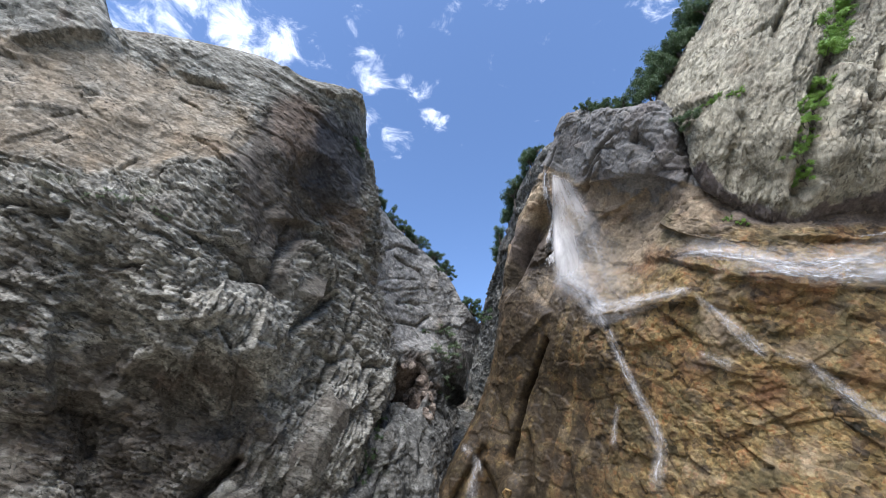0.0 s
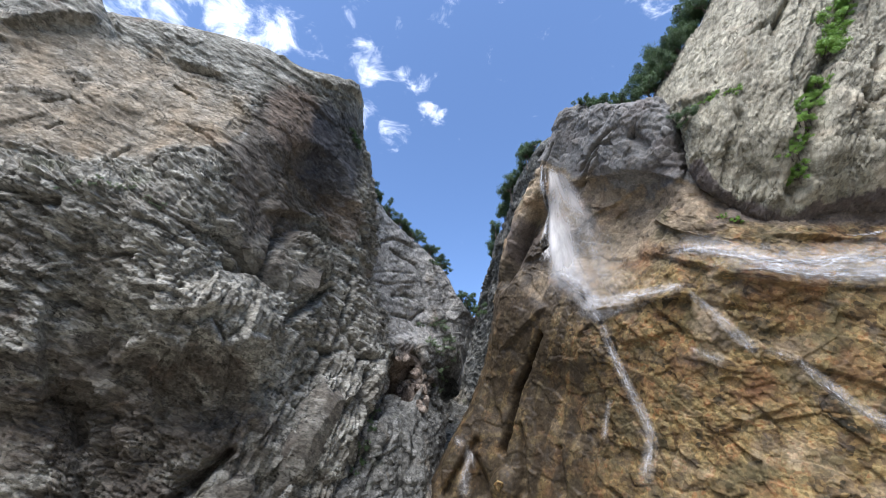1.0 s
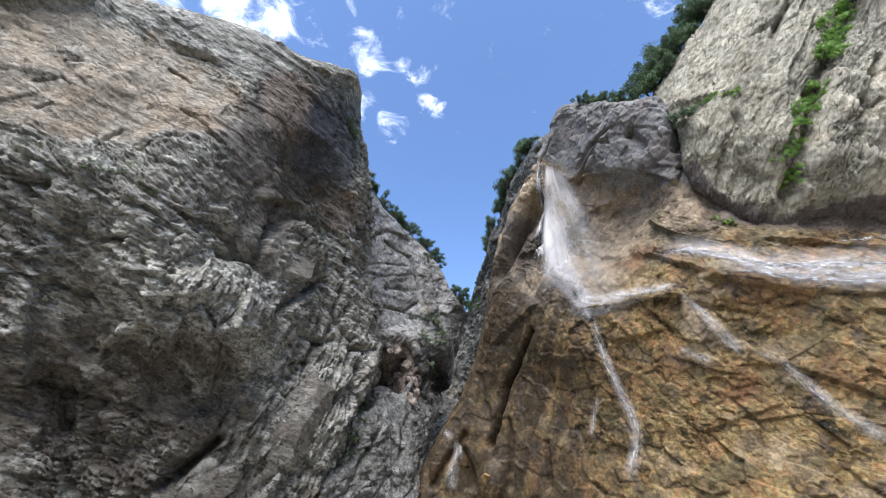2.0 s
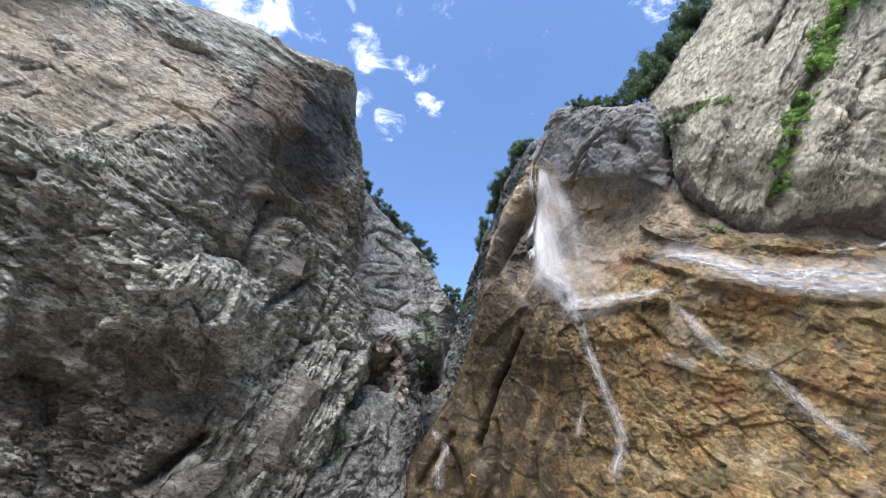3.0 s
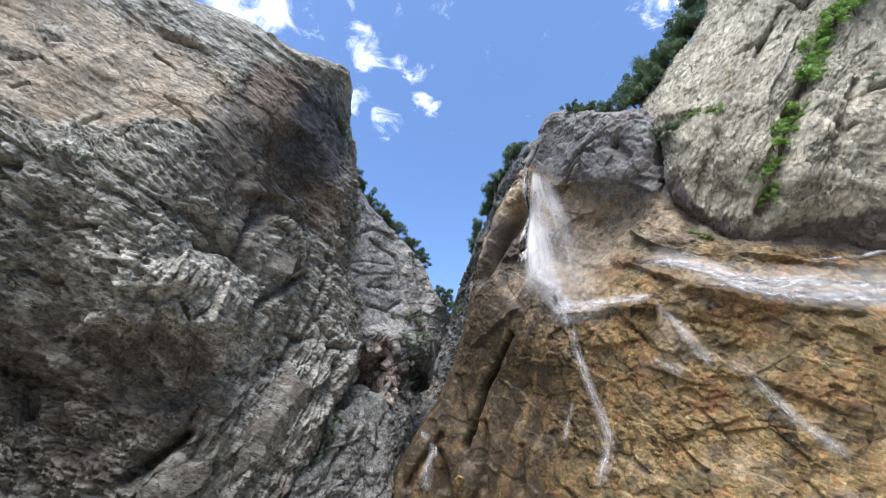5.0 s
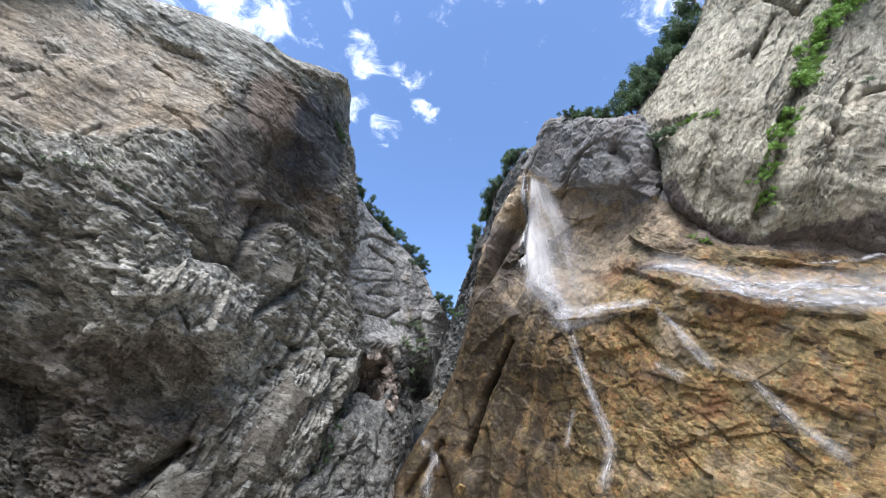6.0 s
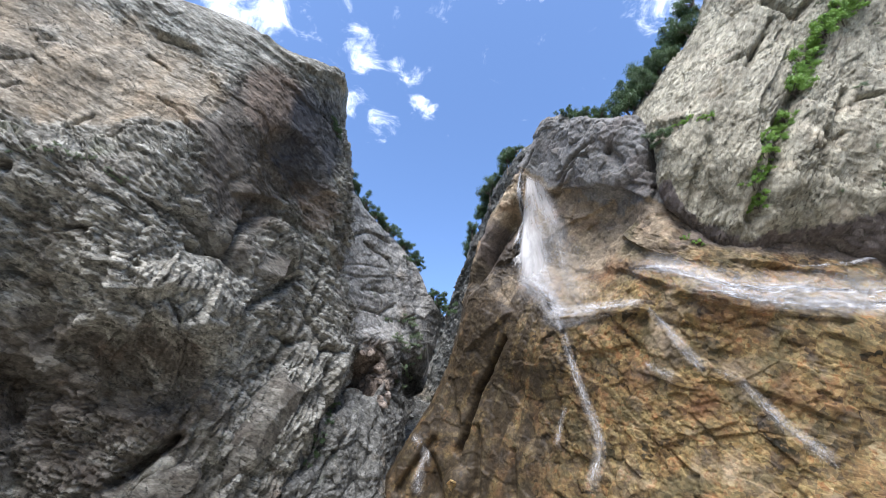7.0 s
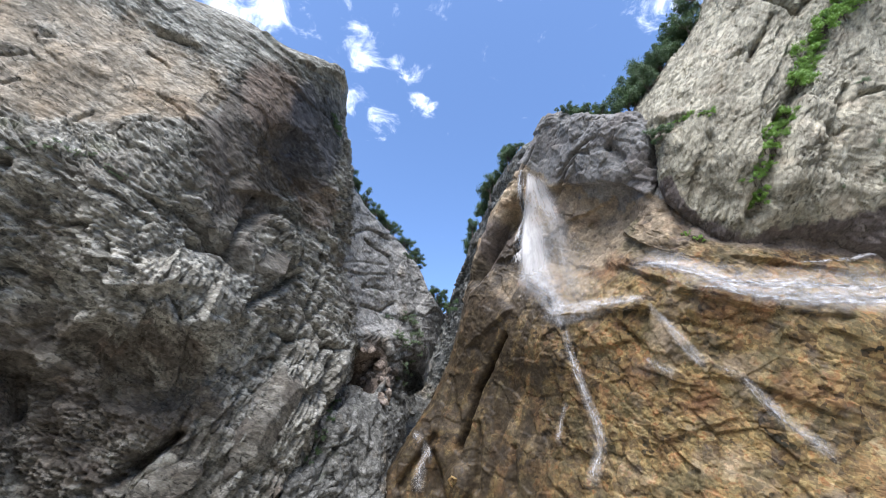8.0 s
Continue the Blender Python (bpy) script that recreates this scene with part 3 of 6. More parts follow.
LEFT_MARKS = Marks()
LEFT_MARKS.lip((-45.2, 27.7, 30.4), (-38.1, 28.6, 30.7), (-38.7, 27.8, 26.9), 0.9, 5)
LEFT_MARKS.lip((-38.1, 28.6, 30.7), (-33.3, 30.1, 30.0), (-34.3, 28.8, 26.3), 0.9, 5)
LEFT_MARKS.lip((-33.3, 30.1, 30.0), (-25.6, 31.6, 37.9), (-26.9, 30.9, 29.7), 1.0, 5)
LEFT_MARKS.lip((-43.1, 32.8, 19.0), (-36.7, 34.1, 19.2), (-39.3, 32.0, 21.0), 2.4, 4)
LEFT_MARKS.lip((-25.7, 34.3, 17.3), (-20.2, 38.0, 19.3), (-23.2, 34.8, 20.4), 1.3, 2.6)
LEFT_MARKS.lip((-36.6, 34.5, 18.7), (-38.0, 40.2, 11.6), (-39.1, 36.6, 14.9), 1.6, 6)
LEFT_MARKS.lip((-36.7, 43.3, 9.1), (-34.5, 45.4, 2.9), (-38.4, 42.7, 6.0), 1.8, 5)
LEFT_MARKS.lip((-29.5, 41.2, 12.4), (-28.4, 46.3, 3.4), (-33.5, 44.3, 8.2), 1.5, 5)
LEFT_MARKS.lip((-21.5, 38.8, 33.0), (-15.0, 46.6, 38.6), (-18.1, 39.6, 40.3), 1.6, 5)
LEFT_MARKS.lip((-46.0, 26.0, 38.6), (-41.2, 26.8, 39.0), (-44.2, 25.9, 40.3), 0.3, 2.5)
LEFT_MARKS.lip((-44.8, 27.3, 34.4), (-42.0, 27.3, 36.2), (-43.9, 26.8, 36.6), 0.3, 2)
LEFT_MARKS.lip((-35.8, 29.2, 32.0), (-33.5, 30.1, 35.0), (-35.1, 29.3, 34.9), 0.35, 2)
LEFT_MARKS.lip((-24.2, 31.5, 54.1), (-18.3, 34.6, 52.6), (-19.2, 34.8, 57.3), 0.6, 2)
LEFT_MARKS.lip((-34.3, 28.7, 44.5), (-26.1, 31.4, 39.8), (-32.0, 30.0, 39.2), 0.9, 4)
LEFT_MARKS.lip((-10.5, 54.1, 15.1), (-17.5, 49.8, 5.9), (-16.2, 50.3, 11.6), 1.5, 5)
LEFT_MARKS.lip((-21.8, 38.0, 16.6), (-21.4, 45.4, 12.9), (-19.8, 43.8, 16.2), 1.2, 4)
LEFT_MARKS.lip((-40.4, 28.3, 25.6), (-36.4, 28.6, 26.0), (-38.7, 27.9, 26.7), 1.2, 2.5)
LEFT_MARKS.lip((-33.6, 28.5, 49.1), (-28.2, 30.1, 48.4), (-31.3, 29.0, 50.5), 0.6, 2.5)
LEFT_MARKS.lip((-42.8, 25.9, 41.8), (-40.2, 26.3, 42.5), (-41.9, 25.8, 43.3), 0.25, 2)
LEFT_MARKS.lip((-24.0, 35.0, 26.8), (-19.0, 41.6, 24.2), (-21.1, 40.2, 29.3), 1.5, 4)
LEFT_MARKS.lip((-27.1, 38.0, 14.3), (-21.2, 39.3, 16.5), (-23.1, 35.5, 17.3), 1.2, 4)
LEFT_MARKS.lip((-47.3, 23.6, 47.3), (-41.3, 24.7, 50.3), (-45.1, 23.4, 50.8), 1.2, 6)
LEFT_MARKS.lip((-20.6, 38.1, 37.8), (-18.2, 45.1, 37.1), (-21.9, 37.9, 32.8), 1.3, 4)
LEFT_MARKS.gash((-25.7, 46.8, 3.2), (-22.1, 46.5, 6.5), 0.7, 2.6)
LEFT_MARKS.gash((-23.9, 34.8, 27.0), (-19.0, 41.6, 24.2), 0.8, 1.8)
LEFT_MARKS.gash((-17.5, 43.6, 20.8), (-16.1, 47.6, 27.0), 0.5, 1.4)
LEFT_MARKS.gash((-15.9, 47.8, 26.9), (-10.9, 53.3, 20.6), 0.45, 1.0)
LEFT_MARKS.gash((-42.0, 27.5, 26.6), (-36.2, 28.8, 25.8), 0.6, 1.2)
LEFT_MARKS.gash((-34.5, 41.1, 12.4), (-32.2, 45.5, 4.3), 0.8, 1.2)
LEFT_MARKS.gash((-10.9, 53.3, 19.4), (-7.5, 57.2, 20.7), 0.5, 1.0)
LEFT_MARKS.gash((-20.2, 46.9, 9.7), (-20.9, 47.8, 3.5), 0.5, 1.0)
LEFT_MARKS.gash((-16.6, 49.7, 14.0), (-11.5, 52.5, 25.7), 0.5, 0.9)
LEFT_MARKS.gash((-36.8, 42.9, 9.8), (-35.9, 44.3, 7.2), 0.9, 1.6)
LEFT_MARKS.gash((-33.9, 35.6, 18.0), (-33.8, 38.6, 14.5), 0.8, 1.0)
LEFT_MARKS.swell((-18.1, 45.6, 30.9), (4.0, 5.0, 3.6), 2.6)
LEFT_MARKS.swell((-26.2, 42.5, 12.8), (7.0, 7.0, 5.0), -2.2)
LEFT_MARKS.swell((-17.3, 40.8, 40.4), (5.0, 6.0, 5.0), -1.8)
LEFT_MARKS.swell((-39.1, 37.3, 14.0), (5.0, 5.0, 5.0), 1.2)
LEFT_MARKS.swell((-20.6, 37.7, 19.0), (6.0, 6.0, 3.0), 1.0)
LEFT_MARKS.swell((-30.4, 37.3, 15.2), (5.0, 5.0, 5.0), -1.0)
LEFT_MARKS.swell((-12.5, 53.8, 8.4), (4.0, 6.0, 4.0), 0.8)
LEFT_MARKS.edge((-19.2, 33.9, 56.5), 1.1, 3.0, (-23.2, 32.2, 56.0), (-20.6, 33.1, 54.4), (-18.3, 34.2, 53.8), (-16.3, 35.8, 54.6), (-14.8, 37.1, 56.3), (-13.7, 38.5, 57.4))
LEFT_MARKS.edge((-32.9, 30.4, 37.8), 0.5, 2.5, (-35.6, 29.4, 30.6), (-33.0, 30.4, 30.9), (-29.3, 30.1, 34.7), (-25.2, 30.5, 36.9), (-25.2, 31.9, 40.2))
LEFT_MARKS.edge((-31.9, 42.5, 10.0), 1.5, 4.0, (-30.7, 41.0, 13.5), (-30.4, 44.3, 10.5), (-28.7, 44.2, 7.4))
LEFT_MARKS.edge((-36.3, 44.0, 6.9), 1.2, 3.0, (-37.5, 45.2, 9.7), (-35.4, 45.1, 6.7), (-34.7, 44.8, 4.2))
LEFT_MARKS.edge((-21.0, 34.2, 19.4), 1.0, 2.5, (-22.6, 33.1, 17.3), (-21.5, 34.6, 17.7), (-19.9, 34.6, 18.2), (-19.0, 36.5, 19.1))
LEFT_MARKS.crack(0.17, 0.5, (-42.5, 26.5, 37.9), (-40.3, 26.9, 39.0), (-39.5, 27.2, 38.4))
LEFT_MARKS.crack(0.17, 0.5, (-41.1, 27.4, 34.7), (-40.2, 27.4, 35.5))
LEFT_MARKS.crack(0.17, 0.5, (-37.1, 26.6, 29.2), (-36.3, 27.0, 29.6))
LEFT_MARKS.crack(0.18, 0.5, (-35.4, 29.4, 32.2), (-34.9, 29.7, 33.5), (-34.0, 30.0, 34.8))
LEFT_MARKS.crack(0.18, 0.5, (-33.0, 29.5, 45.3), (-30.3, 30.2, 43.9))
LEFT_MARKS.crack(0.2, 0.5, (-29.4, 30.0, 38.9), (-26.4, 30.8, 37.5))
LEFT_MARKS.crack(0.35, 0.35, (-40.9, 26.2, 41.3), (-39.9, 26.7, 42.0))
LEFT_MARKS.crack(0.3, 0.7, (-32.9, 29.3, 48.6), (-29.9, 30.1, 48.8))
LEFT_MARKS.crack(0.3, 1.0, (-31.8, 32.0, 21.7), (-28.6, 31.4, 21.9))
LEFT_MARKS.crack(0.5, 1.8, (-22.1, 36.5, 24.4), (-20.7, 40.1, 24.9), (-20.5, 40.2, 29.0), (-20.1, 40.7, 31.4))
LEFT_MARKS.crack(0.45, 2.0, (-17.4, 44.1, 20.4), (-16.4, 45.4, 22.6), (-16.1, 47.5, 25.4), (-15.7, 49.1, 27.9))
LEFT_MARKS.crack(0.4, 1.2, (-20.1, 40.1, 31.0), (-19.9, 40.6, 34.4), (-17.8, 40.4, 34.7))
LEFT_MARKS.crack(0.5, 1.4, (-20.9, 36.7, 33.7), (-20.1, 37.0, 35.0))
LEFT_MARKS.crack(0.55, 3.0, (-26.6, 47.4, 2.5), (-25.6, 48.4, 3.3), (-24.2, 47.9, 4.8), (-21.5, 46.7, 6.9))
LEFT_MARKS.crack(0.5, 1.8, (-20.0, 49.4, 2.4), (-19.3, 49.0, 3.7))
LEFT_MARKS.crack(0.5, 1.3, (-16.4, 48.8, 19.5), (-13.9, 50.8, 19.0), (-12.4, 51.4, 20.0))
LEFT_MARKS.crack(0.35, 1.2, (-14.9, 45.5, 32.1), (-12.9, 49.6, 34.2), (-13.2, 51.4, 28.5), (-13.1, 51.0, 23.1))
LEFT_MARKS.crack(0.4, 1.2, (-14.5, 49.8, 22.4), (-14.5, 50.2, 16.5), (-14.9, 49.7, 11.0), (-16.2, 50.4, 6.3))
LEFT_MARKS.crack(0.6, 1.6, (-9.2, 54.7, 18.3), (-9.5, 55.1, 13.9), (-9.9, 53.7, 8.9), (-11.7, 59.5, 4.3))
LEFT_MARKS.crack(0.35, 0.9, (-27.8, 31.4, 21.3), (-27.1, 32.6, 19.8), (-25.5, 32.1, 18.5))
LEFT_MARKS.crack(0.35, 0.9, (-24.2, 33.0, 19.4), (-22.9, 33.1, 18.7))

FAR_MARKS = Marks()
FAR_MARKS.lip((-8.4, 60.4, 21.9), (-2.0, 70.0, 23.4), (-5.7, 63.5, 25.7), 2.0, 4)
FAR_MARKS.lip((-12.3, 57.7, 33.8), (-5.8, 64.6, 36.5), (-9.1, 60.2, 38.1), 0.4, 3)
FAR_MARKS.lip((-7.9, 63.7, 16.2), (-1.9, 70.7, 15.2), (-4.9, 61.7, 12.3), 1.5, 5)
FAR_MARKS.lip((-6.2, 64.1, 35.6), (-3.7, 68.0, 32.9), (-7.9, 62.3, 32.4), 0.4, 3)
FAR_MARKS.lip((-2.3, 68.8, 44.6), (-0.6, 75.1, 32.4), (-4.7, 66.3, 34.4), 1.2, 4)
FAR_MARKS.gash((-13.0, 58.3, 30.4), (-9.5, 59.6, 23.1), 0.6, 1.2)
FAR_MARKS.gash((-9.5, 59.6, 23.1), (-8.1, 66.4, 18.2), 0.8, 1.6)
FAR_MARKS.gash((-6.8, 66.1, 17.7), (-4.9, 65.4, 16.6), 1.0, 2.2)
FAR_MARKS.gash((-10.9, 61.4, 15.3), (-10.5, 56.3, 5.6), 0.7, 1.6)
FAR_MARKS.gash((-0.6, 76.1, 27.0), (-2.7, 67.0, 14.0), 0.7, 1.5)
FAR_MARKS.gash((-8.0, 61.2, 22.0), (-8.4, 66.7, 19.1), 1.2, 2.0)
FAR_MARKS.gash((-3.7, 63.4, 11.8), (-4.8, 60.6, 4.0), 0.6, 1.4)
FAR_MARKS.gash((-8.0, 62.1, 33.4), (-5.2, 65.4, 35.1), 0.4, 0.4)
FAR_MARKS.gash((-6.9, 58.9, 9.7), (-8.5, 58.0, 4.5), 0.4, 0.9)
FAR_MARKS.swell((3.0, 85.4, 22.4), (2.4, 6.0, 3.2), -4)
FAR_MARKS.swell((-6.1, 59.6, 9.1), (3.0, 4.0, 5.0), 1.2)
FAR_MARKS.swell((-4.9, 69.7, 19.9), (2.5, 4.0, 3.0), 1.2)
FAR_MARKS.crack(0.22, 0.5, (-11.3, 56.9, 34.0), (-8.4, 60.9, 35.3), (-4.1, 65.8, 38.5))
FAR_MARKS.crack(0.2, 0.4, (-11.4, 57.1, 35.2), (-8.0, 61.4, 38.0), (-4.7, 65.5, 40.2))
FAR_MARKS.crack(0.5, 0.7, (-6.0, 63.7, 35.0), (-4.6, 66.4, 35.2))
FAR_MARKS.crack(0.55, 2.2, (-8.1, 60.3, 22.6), (-9.0, 65.6, 21.1))
FAR_MARKS.crack(0.7, 2.4, (-7.2, 68.5, 19.7), (-5.3, 67.0, 17.6))
FAR_MARKS.crack(0.5, 1.8, (-3.8, 64.5, 24.1), (-2.9, 66.3, 22.4))
FAR_MARKS.crack(0.5, 1.5, (-12.7, 54.1, 47.7), (-13.0, 55.9, 42.1), (-12.3, 56.7, 36.8), (-11.4, 58.5, 32.0), (-10.8, 59.1, 26.8), (-10.6, 59.5, 22.3))
FAR_MARKS.crack(0.5, 1.2, (-7.8, 61.7, 15.5), (-8.6, 58.9, 12.5), (-8.8, 57.2, 7.4), (-8.9, 57.5, 4.3))
FAR_MARKS.crack(0.35, 1.0, (-8.9, 60.5, 42.1), (-4.3, 65.8, 42.3), (-2.6, 68.9, 36.6))
FAR_MARKS.crack(0.35, 0.9, (-7.8, 62.9, 30.3), (-4.1, 66.7, 31.3), (-2.9, 69.5, 34.4))
FAR_MARKS.crack(0.3, 0.8, (-11.8, 57.1, 40.1), (-8.8, 60.2, 44.6), (-4.8, 65.3, 45.9))
FAR_BED = (-0.06, -0.29, 0.96)

RIGHT_MARKS = Marks()
RIGHT_MARKS.lip((13.5, 47.9, 32.5), (21.4, 41.4, 34.9), (16.8, 44.9, 36.4), 0.7, 4)
RIGHT_MARKS.lip((24.3, 35.8, 24.9), (26.9, 31.1, 19.7), (26.9, 31.8, 24.1), 0.9, 3.5)
RIGHT_MARKS.lip((26.9, 31.1, 19.7), (31.9, 29.0, 17.8), (30.4, 29.4, 20.9), 0.9, 4)
RIGHT_MARKS.lip((31.9, 29.0, 17.8), (38.4, 27.9, 17.0), (36.7, 28.4, 20.2), 0.9, 4)
RIGHT_MARKS.lip((26.7, 31.1, 20.6), (31.9, 28.9, 19.7), (29.7, 29.7, 21.1), 0.7, 1.5)
RIGHT_MARKS.lip((16.6, 45.7, 27.5), (20.6, 41.2, 20.5), (19.7, 43.1, 25.3), 1.0, 3)
RIGHT_MARKS.lip((19.0, 43.5, 21.6), (24.2, 34.6, 19.6), (22.2, 38.2, 21.8), 1.1, 3)
RIGHT_MARKS.lip((23.9, 33.6, 36.3), (18.0, 41.6, 41.1), (20.8, 35.2, 41.1), 0.9, 4)
RIGHT_MARKS.lip((23.9, 33.6, 36.3), (27.6, 30.7, 30.3), (26.2, 30.7, 35.1), 0.9, 4)
RIGHT_MARKS.lip((8.5, 56.4, 23.9), (6.4, 60.3, 12.0), (10.4, 57.4, 16.7), 0.5, 3)
RIGHT_MARKS.lip((13.8, 49.1, 24.2), (9.7, 54.7, 21.5), (9.9, 52.8, 25.9), 0.8, 4)
RIGHT_MARKS.lip((24.7, 36.8, 13.9), (27.1, 34.5, 11.9), (26.1, 34.2, 14.6), 0.9, 3)
RIGHT_MARKS.lip((27.2, 34.2, 12.5), (30.2, 32.4, 12.4), (29.0, 32.3, 13.9), 0.9, 3)
RIGHT_MARKS.lip((25.6, 37.4, 7.6), (29.7, 34.0, 9.2), (27.1, 35.5, 9.5), 0.9, 3)
RIGHT_MARKS.lip((31.3, 31.9, 11.8), (35.3, 31.1, 9.4), (34.2, 30.7, 11.4), 1.0, 4)
RIGHT_MARKS.lip((21.0, 41.2, 17.2), (23.4, 37.6, 17.0), (22.2, 38.7, 18.8), 0.8, 2.5)
RIGHT_MARKS.lip((25.7, 35.3, 29.0), (27.6, 31.0, 23.9), (26.7, 31.1, 27.2), 1.0, 4)
RIGHT_MARKS.lip((21.4, 41.0, 35.4), (25.0, 34.4, 34.3), (22.7, 37.6, 36.3), 0.5, 2)
RIGHT_MARKS.lip((19.4, 46.5, 13.2), (17.6, 50.9, 4.7), (19.9, 46.3, 8.5), 0.8, 3)
RIGHT_MARKS.lip((32.2, 29.5, 23.2), (41.3, 28.3, 22.0), (38.0, 28.9, 24.0), 0.8, 2.5)
RIGHT_MARKS.lip((22.9, 41.5, 6.8), (21.5, 44.5, 2.9), (23.6, 40.3, 4.9), 0.9, 4)
RIGHT_MARKS.gash((13.5, 49.9, 21.7), (11.4, 56.8, 15.8), 0.42, 2.2)
RIGHT_MARKS.gash((11.4, 56.8, 15.8), (9.0, 59.4, 8.7), 0.5, 2.6)
RIGHT_MARKS.gash((14.9, 44.7, 38.9), (9.5, 52.0, 31.6), 1.7, 4.0)
RIGHT_MARKS.gash((16.4, 39.1, 47.3), (13.8, 43.8, 43.2), 0.4, 0.6)
RIGHT_MARKS.gash((21.0, 34.3, 41.7), (19.6, 40.0, 39.6), 0.35, 0.9)
RIGHT_MARKS.gash((23.8, 31.1, 39.5), (24.7, 31.3, 37.6), 0.5, 1.0)
RIGHT_MARKS.gash((1.5, 62.9, 4.1), (5.5, 60.8, 10.0), 0.6, 1.2)
RIGHT_MARKS.gash((5.4, 61.2, 7.9), (6.8, 62.1, 4.1), 0.7, 1.5)
RIGHT_MARKS.gash((15.1, 53.6, 8.3), (15.2, 54.4, 3.7), 0.5, 1.0)
RIGHT_MARKS.gash((23.2, 37.1, 18.7), (24.5, 36.0, 15.8), 0.4, 0.8)
RIGHT_MARKS.gash((25.1, 33.6, 18.2), (29.9, 30.9, 15.8), 0.4, 0.8)
RIGHT_MARKS.gash((11.3, 58.4, 3.9), (11.4, 57.2, 11.5), 0.5, 1.0)
RIGHT_MARKS.swell((10.8, 57.1, 16.6), (3.0, 4.0, 7.0), 0.6)
RIGHT_MARKS.swell((9.2, 60.1, 4.6), (2.2, 3.0, 2.5), 1.8)
RIGHT_MARKS.swell((23.4, 31.8, 39.3), (5.0, 5.0, 5.0), 0.8)
RIGHT_MARKS.swell((25.5, 35.5, 27.9), (3.5, 4.0, 3.0), 0.6)
RIGHT_MARKS.crack(0.3, 0.9, (21.5, 31.1, 41.1), (20.3, 35.2, 42.1), (19.2, 38.2, 40.7))
RIGHT_MARKS.crack(0.3, 0.9, (23.1, 29.4, 40.4), (22.9, 31.1, 39.2), (23.7, 31.1, 36.4))
RIGHT_BEDS = ((0.10, -0.53, 0.84), (0.74, -0.44, -0.51))

UPPER_MARKS = Marks()
UPPER_MARKS.lip((38.8, 21.8, 38.5), (33.2, 27.5, 27.0), (39.7, 24.5, 31.5), 1.6, 4)
UPPER_MARKS.lip((31.1, 23.9, 39.8), (27.0, 27.0, 36.3), (30.5, 24.7, 33.4), 1.0, 4)
UPPER_MARKS.lip((29.6, 25.2, 33.2), (28.8, 29.0, 28.4), (31.1, 26.5, 29.8), 0.6, 2.5)
UPPER_MARKS.lip((35.3, 22.6, 38.7), (32.5, 27.6, 27.1), (31.2, 25.0, 32.0), 0.8, 3)
UPPER_MARKS.lip((39.1, 23.6, 33.6), (37.5, 27.2, 27.5), (40.2, 25.0, 29.7), 0.7, 3)
UPPER_MARKS.lip((26.8, 27.3, 39.7), (30.5, 24.3, 37.9), (29.8, 24.8, 41.2), 0.9, 3)
UPPER_MARKS.lip((36.0, 22.0, 49.3), (28.9, 25.5, 41.2), (34.7, 22.5, 40.6), 0.6, 3)
UPPER_MARKS.lip((41.2, 22.0, 36.7), (38.8, 24.6, 31.6), (41.9, 23.0, 33.7), 0.7, 2.5)
UPPER_MARKS.lip((40.8, 20.5, 47.2), (35.8, 22.4, 39.4), (38.3, 21.1, 46.1), 0.7, 3)
UPPER_MARKS.gash((44.0, 19.5, 47.7), (37.3, 22.6, 36.7), 0.8, 1.3)
UPPER_MARKS.gash((37.3, 22.6, 36.7), (33.6, 27.1, 27.3), 0.8, 1.6)
UPPER_MARKS.gash((30.1, 24.6, 35.1), (29.8, 25.4, 32.6), 0.5, 1.0)
UPPER_MARKS.gash((41.0, 22.4, 35.6), (41.2, 23.1, 33.8), 0.4, 0.9)
UPPER_MARKS.gash((38.5, 20.9, 49.4), (36.0, 21.7, 44.9), 0.4, 0.8)
UPPER_MARKS.gash((28.9, 26.5, 32.2), (28.6, 28.8, 28.9), 0.35, 0.6)
UPPER_MARKS.swell((38.4, 25.3, 30.0), (5.0, 5.0, 7.0), 0.8)
UPPER_MARKS.crack(0.3, 0.9, (37.1, 21.3, 47.2), (39.6, 20.5, 50.6), (40.3, 19.6, 52.3))
UPPER_MARKS.crack(0.4, 0.9, (39.9, 18.8, 55.2), (42.7, 18.8, 51.9), (43.9, 17.8, 53.4))
UPPER_MARKS.crack(0.4, 1.0, (44.4, 20.5, 40.5), (39.7, 21.4, 32.8), (39.3, 23.6, 29.0))
UPPER_MARKS.crack(0.3, 0.8, (34.3, 21.9, 45.9), (35.8, 21.4, 47.1), (38.4, 21.3, 48.6))
UPPER_MARKS.crack(0.25, 0.7, (47.4, 20.0, 39.9), (45.0, 20.6, 39.3))
UPPER_MARKS.crack(0.3, 0.8, (39.1, 22.3, 32.2), (42.4, 21.6, 35.1))
UPPER_BED = (0.66, -0.27, -0.70)

TAN_PATCH = ((-38.5, 27.5, 40.8), (17, 12, 9))
RUST_PATCHES = (((-20.0, 34.2, 46.0), (4, 4.5, 5)), ((-14.0, 46.0, 38.3), (3.5, 4.5, 4)))
# shade under the jutting nose, painted into the rock's colour
NOSE_SHADE = ((-15.6, 40.4, 46.5), (4.6, 6.5, 9.5))
# shade of the overhanging face, painted brown
OVERHANG_SHADE = ((-19.8, 36.8, 39.5), (6.6, 8.5, 14.5))
MOSS_PATCH = ((-37.3, 28.0, 29.5), (14, 5, 2))
# shade of the downward-facing belly, painted brown
BELLY_SHADE = ((-32.5, 43.9, 10.4), (14, 9, 8.5))
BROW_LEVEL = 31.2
BENCH_START = 26.7
TAUPE_LEVEL = 23.2
# upper end of the wet rock and of the painted flank shade
WET_SHADE_TOP = 33.3
